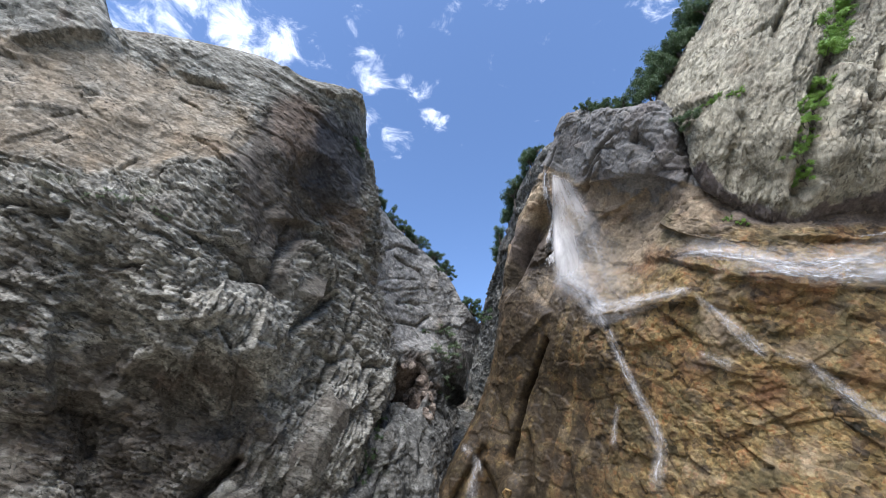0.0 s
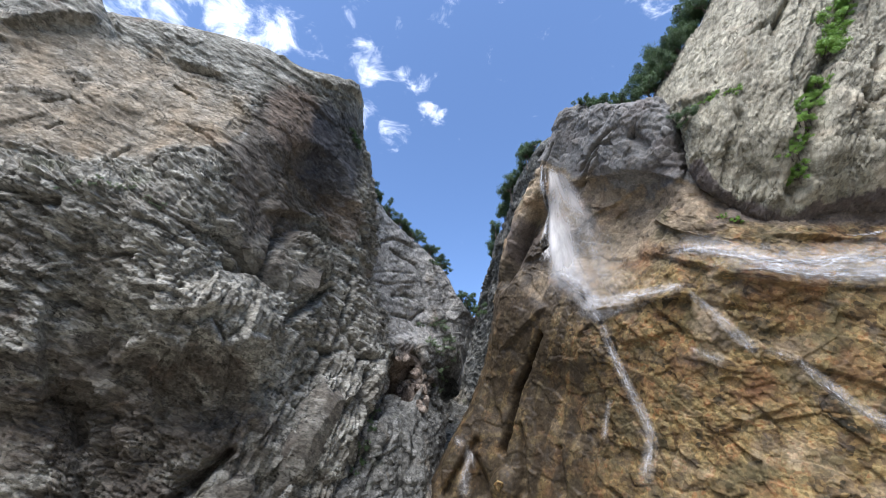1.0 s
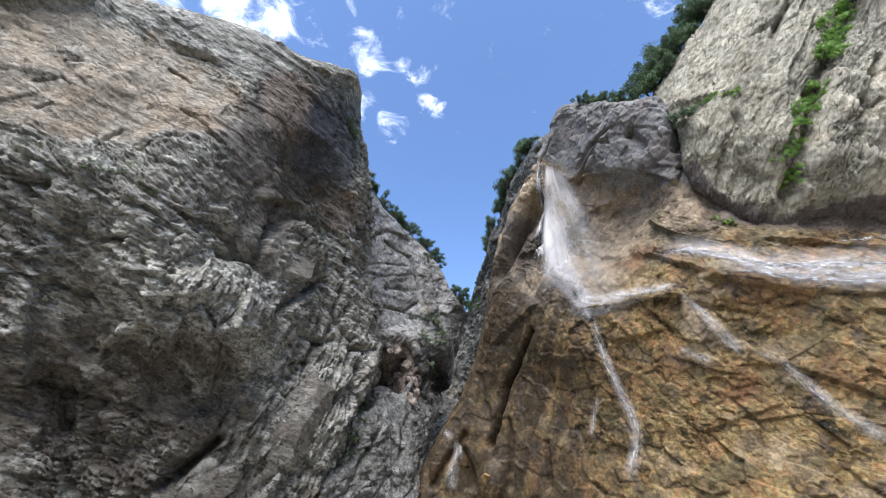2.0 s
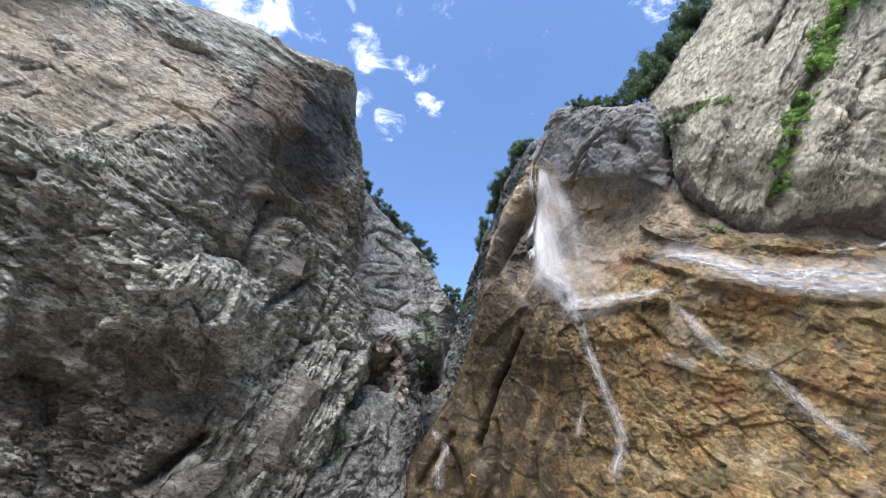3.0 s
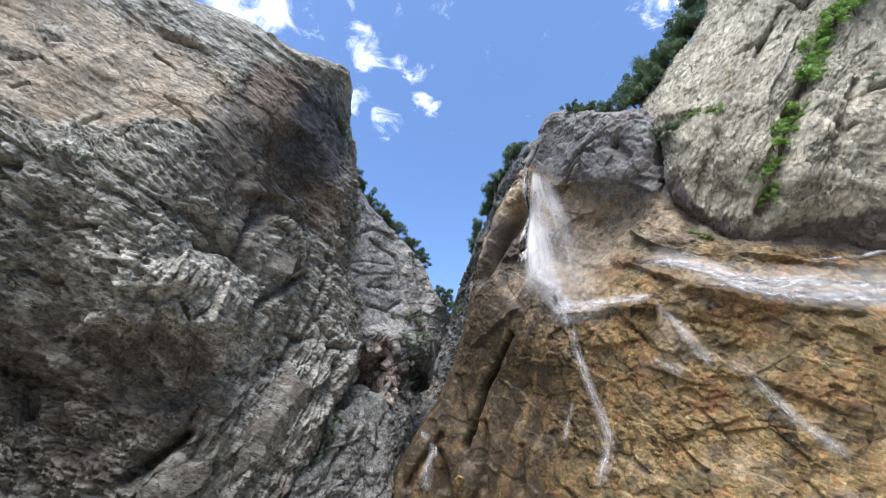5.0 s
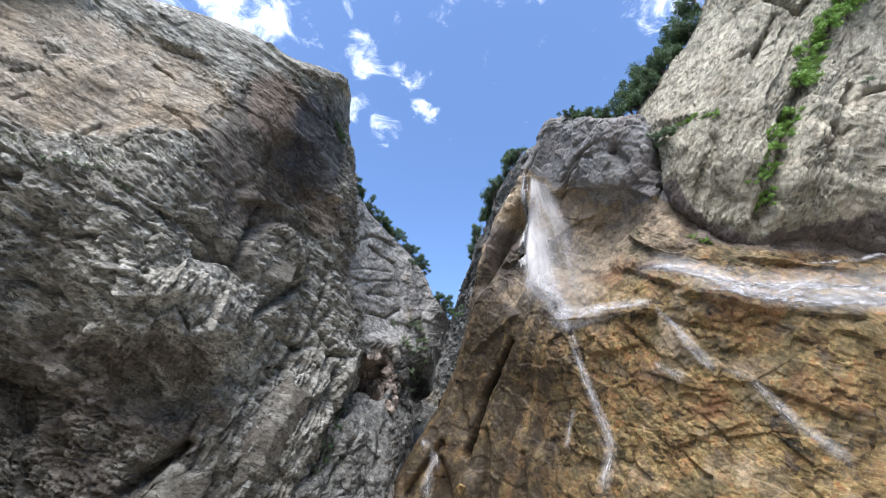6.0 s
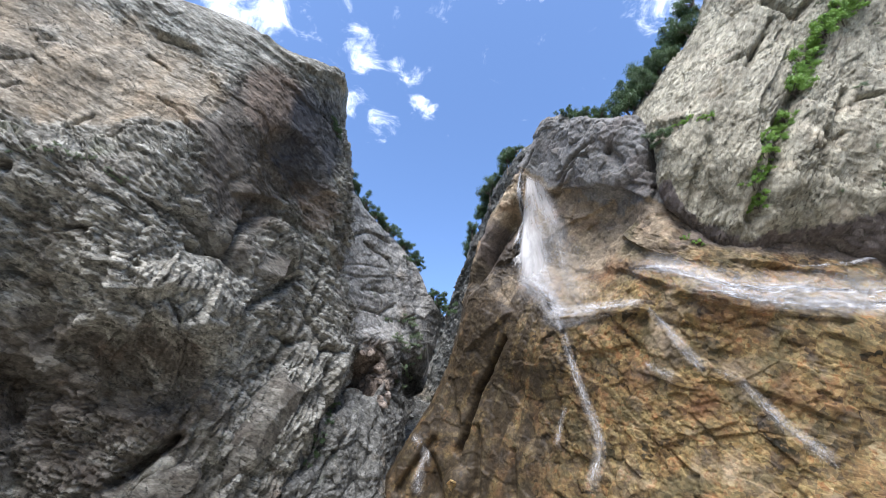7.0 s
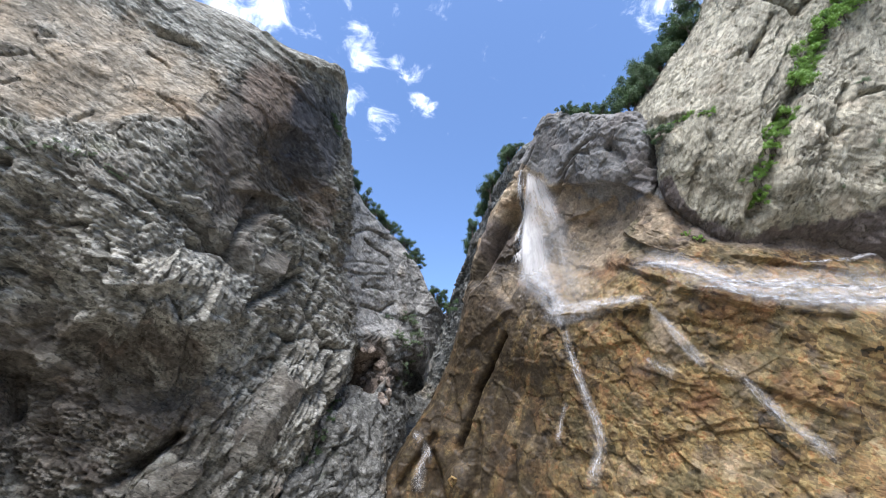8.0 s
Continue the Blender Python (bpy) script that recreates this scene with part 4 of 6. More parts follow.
# shade inside the overhung recess beside the fall, painted dark
CAVE_SHADE = ((12.4, 48.2, 35.5), (3.0, 5.0, 4.5))
RIM_LEVEL = 57.3
FLUTE_EDGE = 16.3
RED_PATCH = ((-5.9, 67.1, 20.8), (4.5, 6, 5))


def TAN_EDGE(p):
    return np.interp(p[:, 0], (-45, -37, -35, -33, -29.3, -25.2, -23), (28.0, 28.6, 29.3, 30.3, 34.0, 37.3, 44.0))


def CAP_LEVEL(p):
    return 42.4 + -1.21 * (np.minimum(p[:, 0], 28.5) - 17.8)


def DAMP_LEVEL(p):
    return np.interp(p[:, 0], (26.5, 28.0, 29.7, 31.8, 33.9, 35.4, 36.9, 38.5, 41.9, 44.8), (32.5, 29.9, 28.2, 27.1, 25.9, 27.1, 26.9, 27.7, 27.8, 28.2))


def BENCH_LEVEL(p):
    return np.interp(p[:, 0], (27.0, 28.6, 34.2, 41.1, 53.1), (29.1, 25.5, 24.3, 24.0, 21.3))


def left_relief(p, n):
    calm = np.maximum(blob(p, *TAN_PATCH, 0.2) * np.clip(p[:, 2] - TAN_EDGE(p), 0, 1), 0.8 * np.maximum(blob(p, *NOSE_SHADE, 0.2), np.maximum(0.95 * blob(p, *OVERHANG_SHADE, 0.2), blob(p, *RUST_PATCHES[0], 0.3))))
    calm = np.maximum(calm, 0.75 * np.clip((p[:, 2] - 44) / 4, 0, 1) * np.clip((-19 - p[:, 0]) / 3, 0, 1))
    k = 1 - 0.82 * calm
    wave = 4.0 * fractal(p / 6.0, 3, 99)
    lean = np.clip((p[:, 0] + 27 + wave) / 5.0, 0, 1) * np.clip((24 + wave - p[:, 2]) / 5.0, 0, 1)
    d, j = np.zeros(len(p)), np.ones(len(p))
    for weight, bed, run, mid, small, cell, steps in ((1 - lean, (0.35, 0.05, 0.93), (0.85, 0.42, -0.3), 0.62, 0.3, 3.6, 0.5), (lean, (-0.79, -0.52, 0.29), (0.28, 0.11, 0.95), 0.75, 0.24, 4.0, 0.6)):
        own = weight > 0.001
        part_d, part_j = crag(p[own], 3, 0.8, mid * k[own], small * k[own], cell, bed, steps * k[own], slab=run)
        d[own] += weight[own] * part_d
        j[own] = np.minimum(j[own], part_j)
    brow = np.clip((RIM_LEVEL - p[:, 2]) / 6.0, 0.3, 1)
    return d * brow + LEFT_MARKS.apply(p, n, 201), j


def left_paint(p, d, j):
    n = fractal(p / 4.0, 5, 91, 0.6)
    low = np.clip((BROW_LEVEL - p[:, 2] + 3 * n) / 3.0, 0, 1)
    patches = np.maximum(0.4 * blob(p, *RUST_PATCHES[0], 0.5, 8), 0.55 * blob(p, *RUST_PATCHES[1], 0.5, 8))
    # painted shade of belly and overhang, plus random brown mottling lower down
    brown_shade = np.clip(blob(p, *BELLY_SHADE, 1.0, 21) * (0.75 + 0.8 * n) + 1.05 * blob(p, *OVERHANG_SHADE, 0.3, 23) * (0.85 + 0.5 * n) + low * np.clip(2.0 * fractal(p / 6.0, 4, 95, 0.6) - 0.1, 0, 0.5), 0, 0.92)
    tan = np.clip((p[:, 2] - TAN_EDGE(p) + 1.0 * n) / 0.5, 0, 1) * np.clip(blob(p, *TAN_PATCH, 0.45) * (0.75 + 1.2 * n), 0, 1)
    return {"brown": brown_shade, "tan": tan, "rust": np.clip(patches + np.clip(n * 2 - 0.35, 0, 0.5), 0, 1),
            "soot": np.clip(blob(p, *NOSE_SHADE, 0.35, 9) * 0.85, 0, 1),
            "moss": np.clip(blob(p, *MOSS_PATCH, 0.8, 11) * (2 * n), 0, 0.5)}


def plain_paint(p, d, j):
    n, o = fractal(p / 5.0, 5, 33, 0.6), fractal(p / 3.0, 4, 35, 0.6)
    return {"tan": np.clip(n * 2.2 - 0.25, 0, 0.6), "rust": np.clip(o * 2.2 - 0.5, 0, 0.7),
            "soot": np.clip(-n * 2.2 - 0.45, 0, 0.6), "moss": np.clip(-o * 2.5 - 0.6, 0, 0.7)}


def far_paint(p, d, j):
    m = plain_paint(p, d, j)
    red = blob(p, *RED_PATCH, 0.6, 15)
    m["rust"] = np.maximum(m["rust"], red * 0.5)
    m["pale"] = np.clip((p[:, 2] - 24 + 5 * fractal(p / 4.0, 4, 37, 0.6)) / 3.0, 0, 0.62)
    return m


def far_relief(p, n):
    even = 1 - 0.5 * np.clip((p[:, 2] - 24) / 4.0, 0, 1)
    d, j = crag(p, 13, 0.4, 0.4 * even, 0.1 * even, 4.4, FAR_BED, 0.4 * even, slab=(0.3, 0.4, 0.85))
    return d + FAR_MARKS.apply(p, n, 231), j


def right_relief(p, n):
    flutes = np.clip((FLUTE_EDGE - p[:, 0]) / 5.0 + 0.5, 0, 1)
    quiet = np.maximum(np.clip((p[:, 2] - CAP_LEVEL(p)) / 2.0, 0, 1) * 0.35, np.clip((p[:, 2] - TAUPE_LEVEL) / 4.0, 0, 1) * 0.3)
    k = (1 - quiet) * (1 + 1.1 * np.clip((p[:, 2] - CAP_LEVEL(p)) / 1.5, 0, 1))
    k = k * (1 + 1.6 * np.clip((16.5 - p[:, 0]) / 2.0, 0, 1) * np.clip((p[:, 2] - 27) / 4.0, 0, 1))
    d, j = crag(p, 23, 0.6, 0.22 * k * (1 - 0.4 * flutes), 0.035 * k * (1 - 0.3 * flutes), 2.2, (0.1, -0.3, 0.5), 0.05 * k, RIGHT_BEDS[1], flutes, None, 0.3, 0.1)
    return d + RIGHT_MARKS.apply(p, n, 211) * (1 - 0.6 * np.clip((p[:, 0] - 14) / 3.0, 0, 1) * np.clip((TAUPE_LEVEL - 4 - p[:, 2]) / 3.0, 0, 1)), j


def right_paint(p, d, j):
    n, o = fractal(p / 4.0, 5, 51, 0.6), fractal(p / 2.2, 5, 55, 0.65)
    edge = p[:, 2] + 3.0 * fractal(p / 3.0, 5, 57, 0.65)
    cap = np.clip((edge - CAP_LEVEL(p)) / 0.8, 0, 1)
    low = 1 - cap
    damp = np.clip((p[:, 2] + 0.9 * o - BENCH_LEVEL(p)) / 0.7, 0, 1) * low * np.clip((p[:, 0] - BENCH_START) / 3.0, 0, 1)
    # narrow darker strip just below the cap's edge
    under = np.exp(-((edge - CAP_LEVEL(p) + 0.9) / 0.9) ** 2) * np.clip(0.7 + o, 0, 1)
    # wet left flank, painted darker still to stand for its shade
    flank_shade = np.clip((FLUTE_EDGE + 6.0 - p[:, 0] + 6 * n) / 6.0, 0, 1) * np.clip(1.05 + 1.1 * o, 0.8, 1)
    fall_line = np.array((-0.26, 0.52, -0.81))
    stripes = fractal((p - 0.88 * np.outer(p @ fall_line, fall_line)) / 1.3, 4, 58, 0.6)
    flank_shade = flank_shade * np.clip(0.92 + 2.4 * stripes, 0.45, 1)
    high = np.clip((WET_SHADE_TOP + 5 - p[:, 2]) / 5.0, 0, 1)
    # the dark mask joins stains with the recess's painted shade
    return {"grey": cap, "soot": np.clip(np.maximum(np.maximum(np.maximum(damp * 0.85, under * 0.5), 0.85 * blob(p, *CAVE_SHADE, 0.4, 58)), np.clip(o * 2.8 - 0.32, 0, 0.8) * low) + cap * np.clip(n * 1.8, 0, 0.55), 0, 0.9),
            "olive": np.clip(3.2 * fractal(p / 3.1, 5, 59, 0.65) + 0.05, 0, 0.85) * low,
            "tan": np.clip(np.clip(n * 2.4 - 0.1, 0, 0.7) + np.clip((p[:, 2] + 4 * n - TAUPE_LEVEL) / 5.0, 0, 0.75), 0, 0.85) * low, "rust": np.clip(-n * 2.2 - 0.05, 0, 0.8) * low,
            "wet": np.clip(flank_shade + np.clip(o * 1.6, 0, 0.45), 0, 0.95) * low * high}


UPPER_TURN = np.array(Euler((0, -0.56, 0)).to_matrix()).T


def upper_relief(p, n):
    d, j = crag(p, 61, 0.35, 0.16, 0.1, 2.6, UPPER_BED, 0.2, slab=(0.5, 0.1, 0.85), grooves=1.2)
    return d + UPPER_MARKS.apply(p, n, 221), j


def upper_paint(p, d, j):
    n = fractal(p / 4.0, 5, 71, 0.6)
    edge = p[:, 2] + 0.5 + 1.4 * fractal(p / np.array((1.2, 1.2, 4.0)), 5, 77, 0.65)
    return {"tan": np.clip(n * 2.0 - 0.1, 0, 0.7), "soot": np.maximum(np.clip((DAMP_LEVEL(p) - edge) / 0.2, 0, 1), np.clip(fractal((p @ UPPER_TURN) / np.array((0.7, 0.7, 2.6)), 4, 79, 0.6) * 3.2 - 0.8, 0, 0.42)), "moss": np.clip(-n * 2.6 - 0.7, 0, 0.6)}


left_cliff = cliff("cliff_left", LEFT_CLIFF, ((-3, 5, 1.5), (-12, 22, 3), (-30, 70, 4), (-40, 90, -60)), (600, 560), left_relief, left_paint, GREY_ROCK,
                   "overhanging grey limestone cliff with tan fresh rock and painted dark shade", (0.2, 1))
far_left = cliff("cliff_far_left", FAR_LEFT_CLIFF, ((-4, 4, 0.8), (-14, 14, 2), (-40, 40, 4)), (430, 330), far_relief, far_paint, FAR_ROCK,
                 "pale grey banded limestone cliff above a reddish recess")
right_wall = cliff("cliff_right", RIGHT_WALL, ((2, 3, 0.5), (8, 10, 0), (30, 30, 0)), (560, 600), right_relief, right_paint, WET_ROCK,
                   "wet brown tufa cliff with grey rock cap under the waterfall", (1, 0.4))
upper_cliff = cliff("cliff_upper", UPPER_CLIFF, ((4, 3, 1), (25, 10, 3), (60, 30, 4), (90, 40, -80)), (400, 420), upper_relief, upper_paint, PALE_ROCK,
                    "pale sunlit limestone cliff above a dark damp band", (0.6, 0.25))
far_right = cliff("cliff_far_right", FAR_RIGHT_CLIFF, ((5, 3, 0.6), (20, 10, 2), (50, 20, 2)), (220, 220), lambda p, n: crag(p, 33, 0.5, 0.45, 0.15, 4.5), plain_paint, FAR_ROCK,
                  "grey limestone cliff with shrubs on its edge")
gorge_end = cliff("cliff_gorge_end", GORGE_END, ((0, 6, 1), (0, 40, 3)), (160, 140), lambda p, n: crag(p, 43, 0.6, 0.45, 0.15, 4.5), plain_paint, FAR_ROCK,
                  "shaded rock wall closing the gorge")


def build_ground():
    n = 120
    u = np.linspace(-1, 1, n)
    s = np.sign(u) * (np.abs(u) ** 2.6) * 2500 + u * 60
    x, y = np.meshgrid(s, s)
    p = np.stack([x.ravel(), y.ravel(), np.zeros(n * n)], 1)
    p[:, 2] = -0.1 + 0.35 * fractal(p / 6.0, 3, 7) * (1 - np.exp(-(p[:, 0] ** 2 + p[:, 1] ** 2) / 9.0))
    me = grid_mesh("ground", p, (n, n), GRAVEL, {})
    me.flip_normals()
    return tagged(new("ground", me), "grey stony gorge floor below the cliffs", "ground", kind="structure")


build_ground()


def build_sky_block():
    """An unseen rock wall added behind, which closes the place and blocks low sky light."""
    lines = Lines()
    for z, r in ((48, 85), (32, 75), (15, 67), (-4, 60)):
        lines.line(*((r * 1.15 * math.sin(radians(a)), r * math.cos(radians(a)) * (0.85 if 100 < a < 270 else 1.0), z + 6 * math.sin(radians(a * 3))) for a in range(100, 291, 19)))
    return cliff("cliff_sky_block", lines, ((0, -10, 4), (0, -60, 10)), (60, 160), lambda p, n: crag(p, 83, 1.5, 1.0, 0.2, 6.0), plain_paint, FAR_ROCK,
                 "unseen grey rock wall added behind to block low light")


sky_block = build_sky_block()


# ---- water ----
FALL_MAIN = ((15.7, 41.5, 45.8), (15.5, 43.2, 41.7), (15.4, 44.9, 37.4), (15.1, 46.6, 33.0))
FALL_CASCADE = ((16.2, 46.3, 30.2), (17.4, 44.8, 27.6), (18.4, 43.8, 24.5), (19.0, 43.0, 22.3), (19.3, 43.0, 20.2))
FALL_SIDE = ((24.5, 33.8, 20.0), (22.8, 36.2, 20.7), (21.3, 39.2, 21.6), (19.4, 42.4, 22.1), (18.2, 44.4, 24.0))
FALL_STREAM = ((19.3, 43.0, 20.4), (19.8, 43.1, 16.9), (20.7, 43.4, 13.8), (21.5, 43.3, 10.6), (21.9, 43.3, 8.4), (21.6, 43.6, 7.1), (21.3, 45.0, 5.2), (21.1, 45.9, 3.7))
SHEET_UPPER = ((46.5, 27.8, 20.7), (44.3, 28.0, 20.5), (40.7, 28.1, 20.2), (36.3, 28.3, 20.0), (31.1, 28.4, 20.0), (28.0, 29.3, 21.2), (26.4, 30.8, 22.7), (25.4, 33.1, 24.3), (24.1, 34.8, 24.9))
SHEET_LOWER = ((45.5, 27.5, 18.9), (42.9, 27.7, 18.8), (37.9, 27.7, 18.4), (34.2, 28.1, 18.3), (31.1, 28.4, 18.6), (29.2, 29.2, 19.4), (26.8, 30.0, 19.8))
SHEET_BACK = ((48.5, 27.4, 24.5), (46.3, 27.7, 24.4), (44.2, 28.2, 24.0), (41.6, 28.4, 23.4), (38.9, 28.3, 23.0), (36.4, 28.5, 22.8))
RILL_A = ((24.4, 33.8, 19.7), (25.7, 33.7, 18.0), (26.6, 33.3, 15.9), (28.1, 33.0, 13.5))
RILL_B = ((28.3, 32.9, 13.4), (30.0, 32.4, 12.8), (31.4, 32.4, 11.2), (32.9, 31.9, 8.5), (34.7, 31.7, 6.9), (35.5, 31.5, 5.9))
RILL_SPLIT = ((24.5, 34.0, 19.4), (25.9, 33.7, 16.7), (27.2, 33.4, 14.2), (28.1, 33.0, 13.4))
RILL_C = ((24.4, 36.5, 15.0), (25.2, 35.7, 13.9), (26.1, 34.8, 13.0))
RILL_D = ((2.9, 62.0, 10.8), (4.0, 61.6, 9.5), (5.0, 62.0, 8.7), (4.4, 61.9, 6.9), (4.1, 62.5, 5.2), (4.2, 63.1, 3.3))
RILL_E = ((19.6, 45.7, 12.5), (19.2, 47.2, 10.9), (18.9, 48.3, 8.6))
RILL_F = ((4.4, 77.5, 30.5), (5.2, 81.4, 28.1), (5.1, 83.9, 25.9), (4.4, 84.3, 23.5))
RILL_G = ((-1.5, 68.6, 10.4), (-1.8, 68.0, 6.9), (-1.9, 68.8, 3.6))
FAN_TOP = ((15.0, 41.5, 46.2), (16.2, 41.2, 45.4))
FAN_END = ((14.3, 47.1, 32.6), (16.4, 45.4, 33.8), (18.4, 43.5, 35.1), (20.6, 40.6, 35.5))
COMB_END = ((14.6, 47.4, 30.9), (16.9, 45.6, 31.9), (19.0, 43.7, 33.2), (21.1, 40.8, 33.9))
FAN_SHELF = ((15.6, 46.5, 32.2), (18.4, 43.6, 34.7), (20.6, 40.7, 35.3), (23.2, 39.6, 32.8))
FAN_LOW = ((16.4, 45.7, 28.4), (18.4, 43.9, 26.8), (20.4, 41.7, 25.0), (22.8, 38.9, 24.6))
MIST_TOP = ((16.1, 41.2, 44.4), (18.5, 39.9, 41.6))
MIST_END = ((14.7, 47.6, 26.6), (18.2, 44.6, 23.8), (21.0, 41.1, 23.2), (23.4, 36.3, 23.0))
SLAB_LONG = ((-13.5, 52.3, 15.9), (-17.0, 50.9, 4.0))
RED_STONES = ((-7.1, 66.5, 21.1), (-5.6, 69.3, 19.8), (-4.2, 69.6, 21.6), (-3.3, 67.6, 18.5), (-4.7, 65.6, 16.7), (-2.6, 67.5, 16.5), (-6.1, 65.0, 22.4), (-3.5, 64.9, 14.9))
EDGE_FAR_LEFT = ((-12.8, 54.1, 50.8), (-9.2, 59.8, 48.7), (-2.8, 68.1, 47.3), (1.9, 71.8, 43.2))
EDGE_GAP = ((5.1, 75.3, 38.8), (8.7, 83.0, 39.1))
EDGE_FAR_RIGHT = ((18.8, 51.0, 59.6), (16.6, 56.8, 58.2), (14.8, 65.7, 56.0), (12.9, 78.0, 52.3))
EDGE_CAP = ((19.9, 34.0, 49.0), (23.4, 30.8, 44.8))
EDGE_UPPER = ((37.2, 23.9, 61.7), (31.0, 27.4, 51.4), (27.1, 30.2, 45.7))
GULLY_GREEN = ((49.6, 16.9, 52.6), (47.5, 17.9, 50.9), (45.1, 19.4, 48.6), (43.6, 20.8, 46.8), (41.4, 21.7, 42.8), (40.0, 22.3, 40.2))
GULLY_LOW = ((38.4, 23.0, 37.6), (37.0, 23.7, 35.3), (36.0, 24.4, 33.3), (34.3, 24.8, 31.0), (33.7, 25.6, 29.4), (34.0, 26.5, 27.8))
UPPER_TUFTS = ((42.2, 18.8, 52.9), (51.0, 17.6, 51.2), (44.8, 22.6, 31.9), (41.9, 23.7, 29.6), (37.9, 24.7, 27.9))
GULLY_BUSH = ((27.1, 27.7, 36.0), (27.2, 26.4, 36.7))
SEAM_GREEN = ((27.2, 26.7, 38.0), (29.1, 25.1, 38.1), (31.6, 23.9, 37.4))
BAND_BUSH = ((28.5, 30.0, 25.9), (29.8, 29.9, 24.9))
IVY = ((-2.6, 69.5, 29.9), (0.1, 74.4, 32.3), (1.2, 78.0, 30.0), (-1.4, 70.5, 26.0), (0.9, 82.0, 27.8), (-1.4, 71.5, 20.5))
GULLY_LEFT = ((-12.6, 56.7, 37.0), (-11.4, 58.5, 32.0), (-10.8, 59.1, 26.8), (-10.0, 60.5, 20.3), (-9.0, 59.9, 14.0), (-9.4, 57.0, 7.4), (-9.4, 57.5, 4.3))
NOSE_BUSH = ((-13.3, 41.6, 50.6), (-13.2, 42.4, 49.2))
LEDGE_GRASS = ((-35.0, 27.9, 26.4), (-33.9, 27.9, 27.1), (-31.2, 28.6, 27.6), (-30.0, 29.4, 27.8), (-28.1, 29.4, 26.5), (-27.1, 29.8, 26.8))
KNOB = (-17.3, 43.6, 28.0)
SLAB = ((-20.2, 48.6, 4.4), (-25.6, 48.9, 0.4))
STONE_BROWN = (9.2, 60.0, 4.7)
GULLY_STONES = ((-8.1, 57.9, 9.6), (-6.1, 59.6, 8.4), (-8.9, 57.5, 5.7), (-6.6, 59.4, 5.2), (-4.9, 60.7, 5.9), (-9.0, 59.9, 13.5), (-3.6, 63.1, 9.5), (-9.6, 56.7, 3.8), (-4.4, 60.9, 2.8))
GAP_STONES = ((-1.0, 75.0, 15.3), (-2.3, 68.7, 14.5), (0.5, 81.1, 15.8), (-3.0, 65.4, 12.1))

OUT_RIGHT, OUT_UPPER, OUT_LEFT = Vector((-0.6, -0.8, 0.05)).normalized(), Vector((-0.75, -0.65, -0.1)).normalized(), Vector((0.55, -0.83, 0.0)).normalized()
OUT_DOWN, OUT_CLEFT = Vector((-0.3, -0.75, -0.58)).normalized(), Vector((0.02, -0.93, -0.35)).normalized()
bpy.context.view_layer.update()
GRAPH = bpy.context.evaluated_depsgraph_get()


def settle(ob, p, out, gap=0.0, far=7.0):
    """The place on the rock that lies behind p, as seen against the way out, and a gap off it."""
    hit, place, normal, face = ob.ray_cast(Vector(p) + out * far, -out, distance=far * 2.2, depsgraph=GRAPH)
    return (place if hit else Vector(p)) + out * gap


def smooth_path(points, step):
    pts = np.array(points, dtype=float)
    w = spline_weights(len(pts), np.linalg.norm(np.diff(pts, axis=0), axis=1), max(4, int(np.linalg.norm(np.diff(pts, axis=0), axis=1).sum() / step)))
    return w @ pts


def water_material():
    m, nt, sh, out = nodes_of("white water")
    sh.inputs["Base Color"].default_value = (0.72, 0.685, 0.64, 1)
    sh.inputs["Roughness"].default_value = 0.35
    at, fl = nt.nodes.new("ShaderNodeAttribute"), nt.nodes.new("ShaderNodeAttribute")
    at.attribute_name, fl.attribute_name = "thick", "flow"
    n1 = nt.nodes.new("ShaderNodeTexNoise")
    n1.inputs["Scale"].default_value, n1.inputs["Detail"].default_value, n1.inputs["Roughness"].default_value = 1.0, 5.0, 0.65
    nt.links.new(fl.outputs["Vector"], n1.inputs["Vector"])
    clear = nt.nodes.new("ShaderNodeBsdfTransparent")
    mix = nt.nodes.new("ShaderNodeMixShader")
    n2 = noise_node(nt, 3.1, 4, 0.7, fl.outputs["Vector"], 0.6)
    both = mean_of(nt, n1.outputs["Fac"], n2, 0.4)
    ragged = nt.nodes.new("ShaderNodeMath")
    ragged.operation = "MULTIPLY_ADD"
    ragged.inputs[1].default_value = 1.0
    nt.links.new(at.outputs["Fac"], ragged.inputs[0]), nt.links.new(span(nt, both, 0.3, 0.7, -1.05, 0.3), ragged.inputs[2])
    nt.links.new(times(nt, span(nt, ragged.outputs[0], 0.0, 0.95), span(nt, at.outputs["Fac"], 0.0, 0.25)), mix.inputs[0])
    nt.links.new(clear.outputs[0], mix.inputs[1]), nt.links.new(sh.outputs[0], mix.inputs[2])
    nt.links.new(mix.outputs[0], out.inputs["Surface"])
    return m


WATER = water_material()


def mist_material():
    m, nt, sh, out = nodes_of("fine spray")
    sh.inputs["Base Color"].default_value = (0.72, 0.685, 0.64, 1)
    sh.inputs["Roughness"].default_value = 0.9
    at, fl = nt.nodes.new("ShaderNodeAttribute"), nt.nodes.new("ShaderNodeAttribute")
    at.attribute_name, fl.attribute_name = "thick", "flow"
    n = noise_node(nt, 0.42, 7, 0.66, fl.outputs["Vector"], 0.8)
    clear, mix = nt.nodes.new("ShaderNodeBsdfTransparent"), nt.nodes.new("ShaderNodeMixShader")
    nt.links.new(times(nt, at.outputs["Fac"], span(nt, n, 0.32, 0.66)), mix.inputs[0])
    nt.links.new(clear.outputs[0], mix.inputs[1]), nt.links.new(sh.outputs[0], mix.inputs[2])
    nt.links.new(mix.outputs[0], out.inputs["Surface"])
    return m


MIST = mist_material()


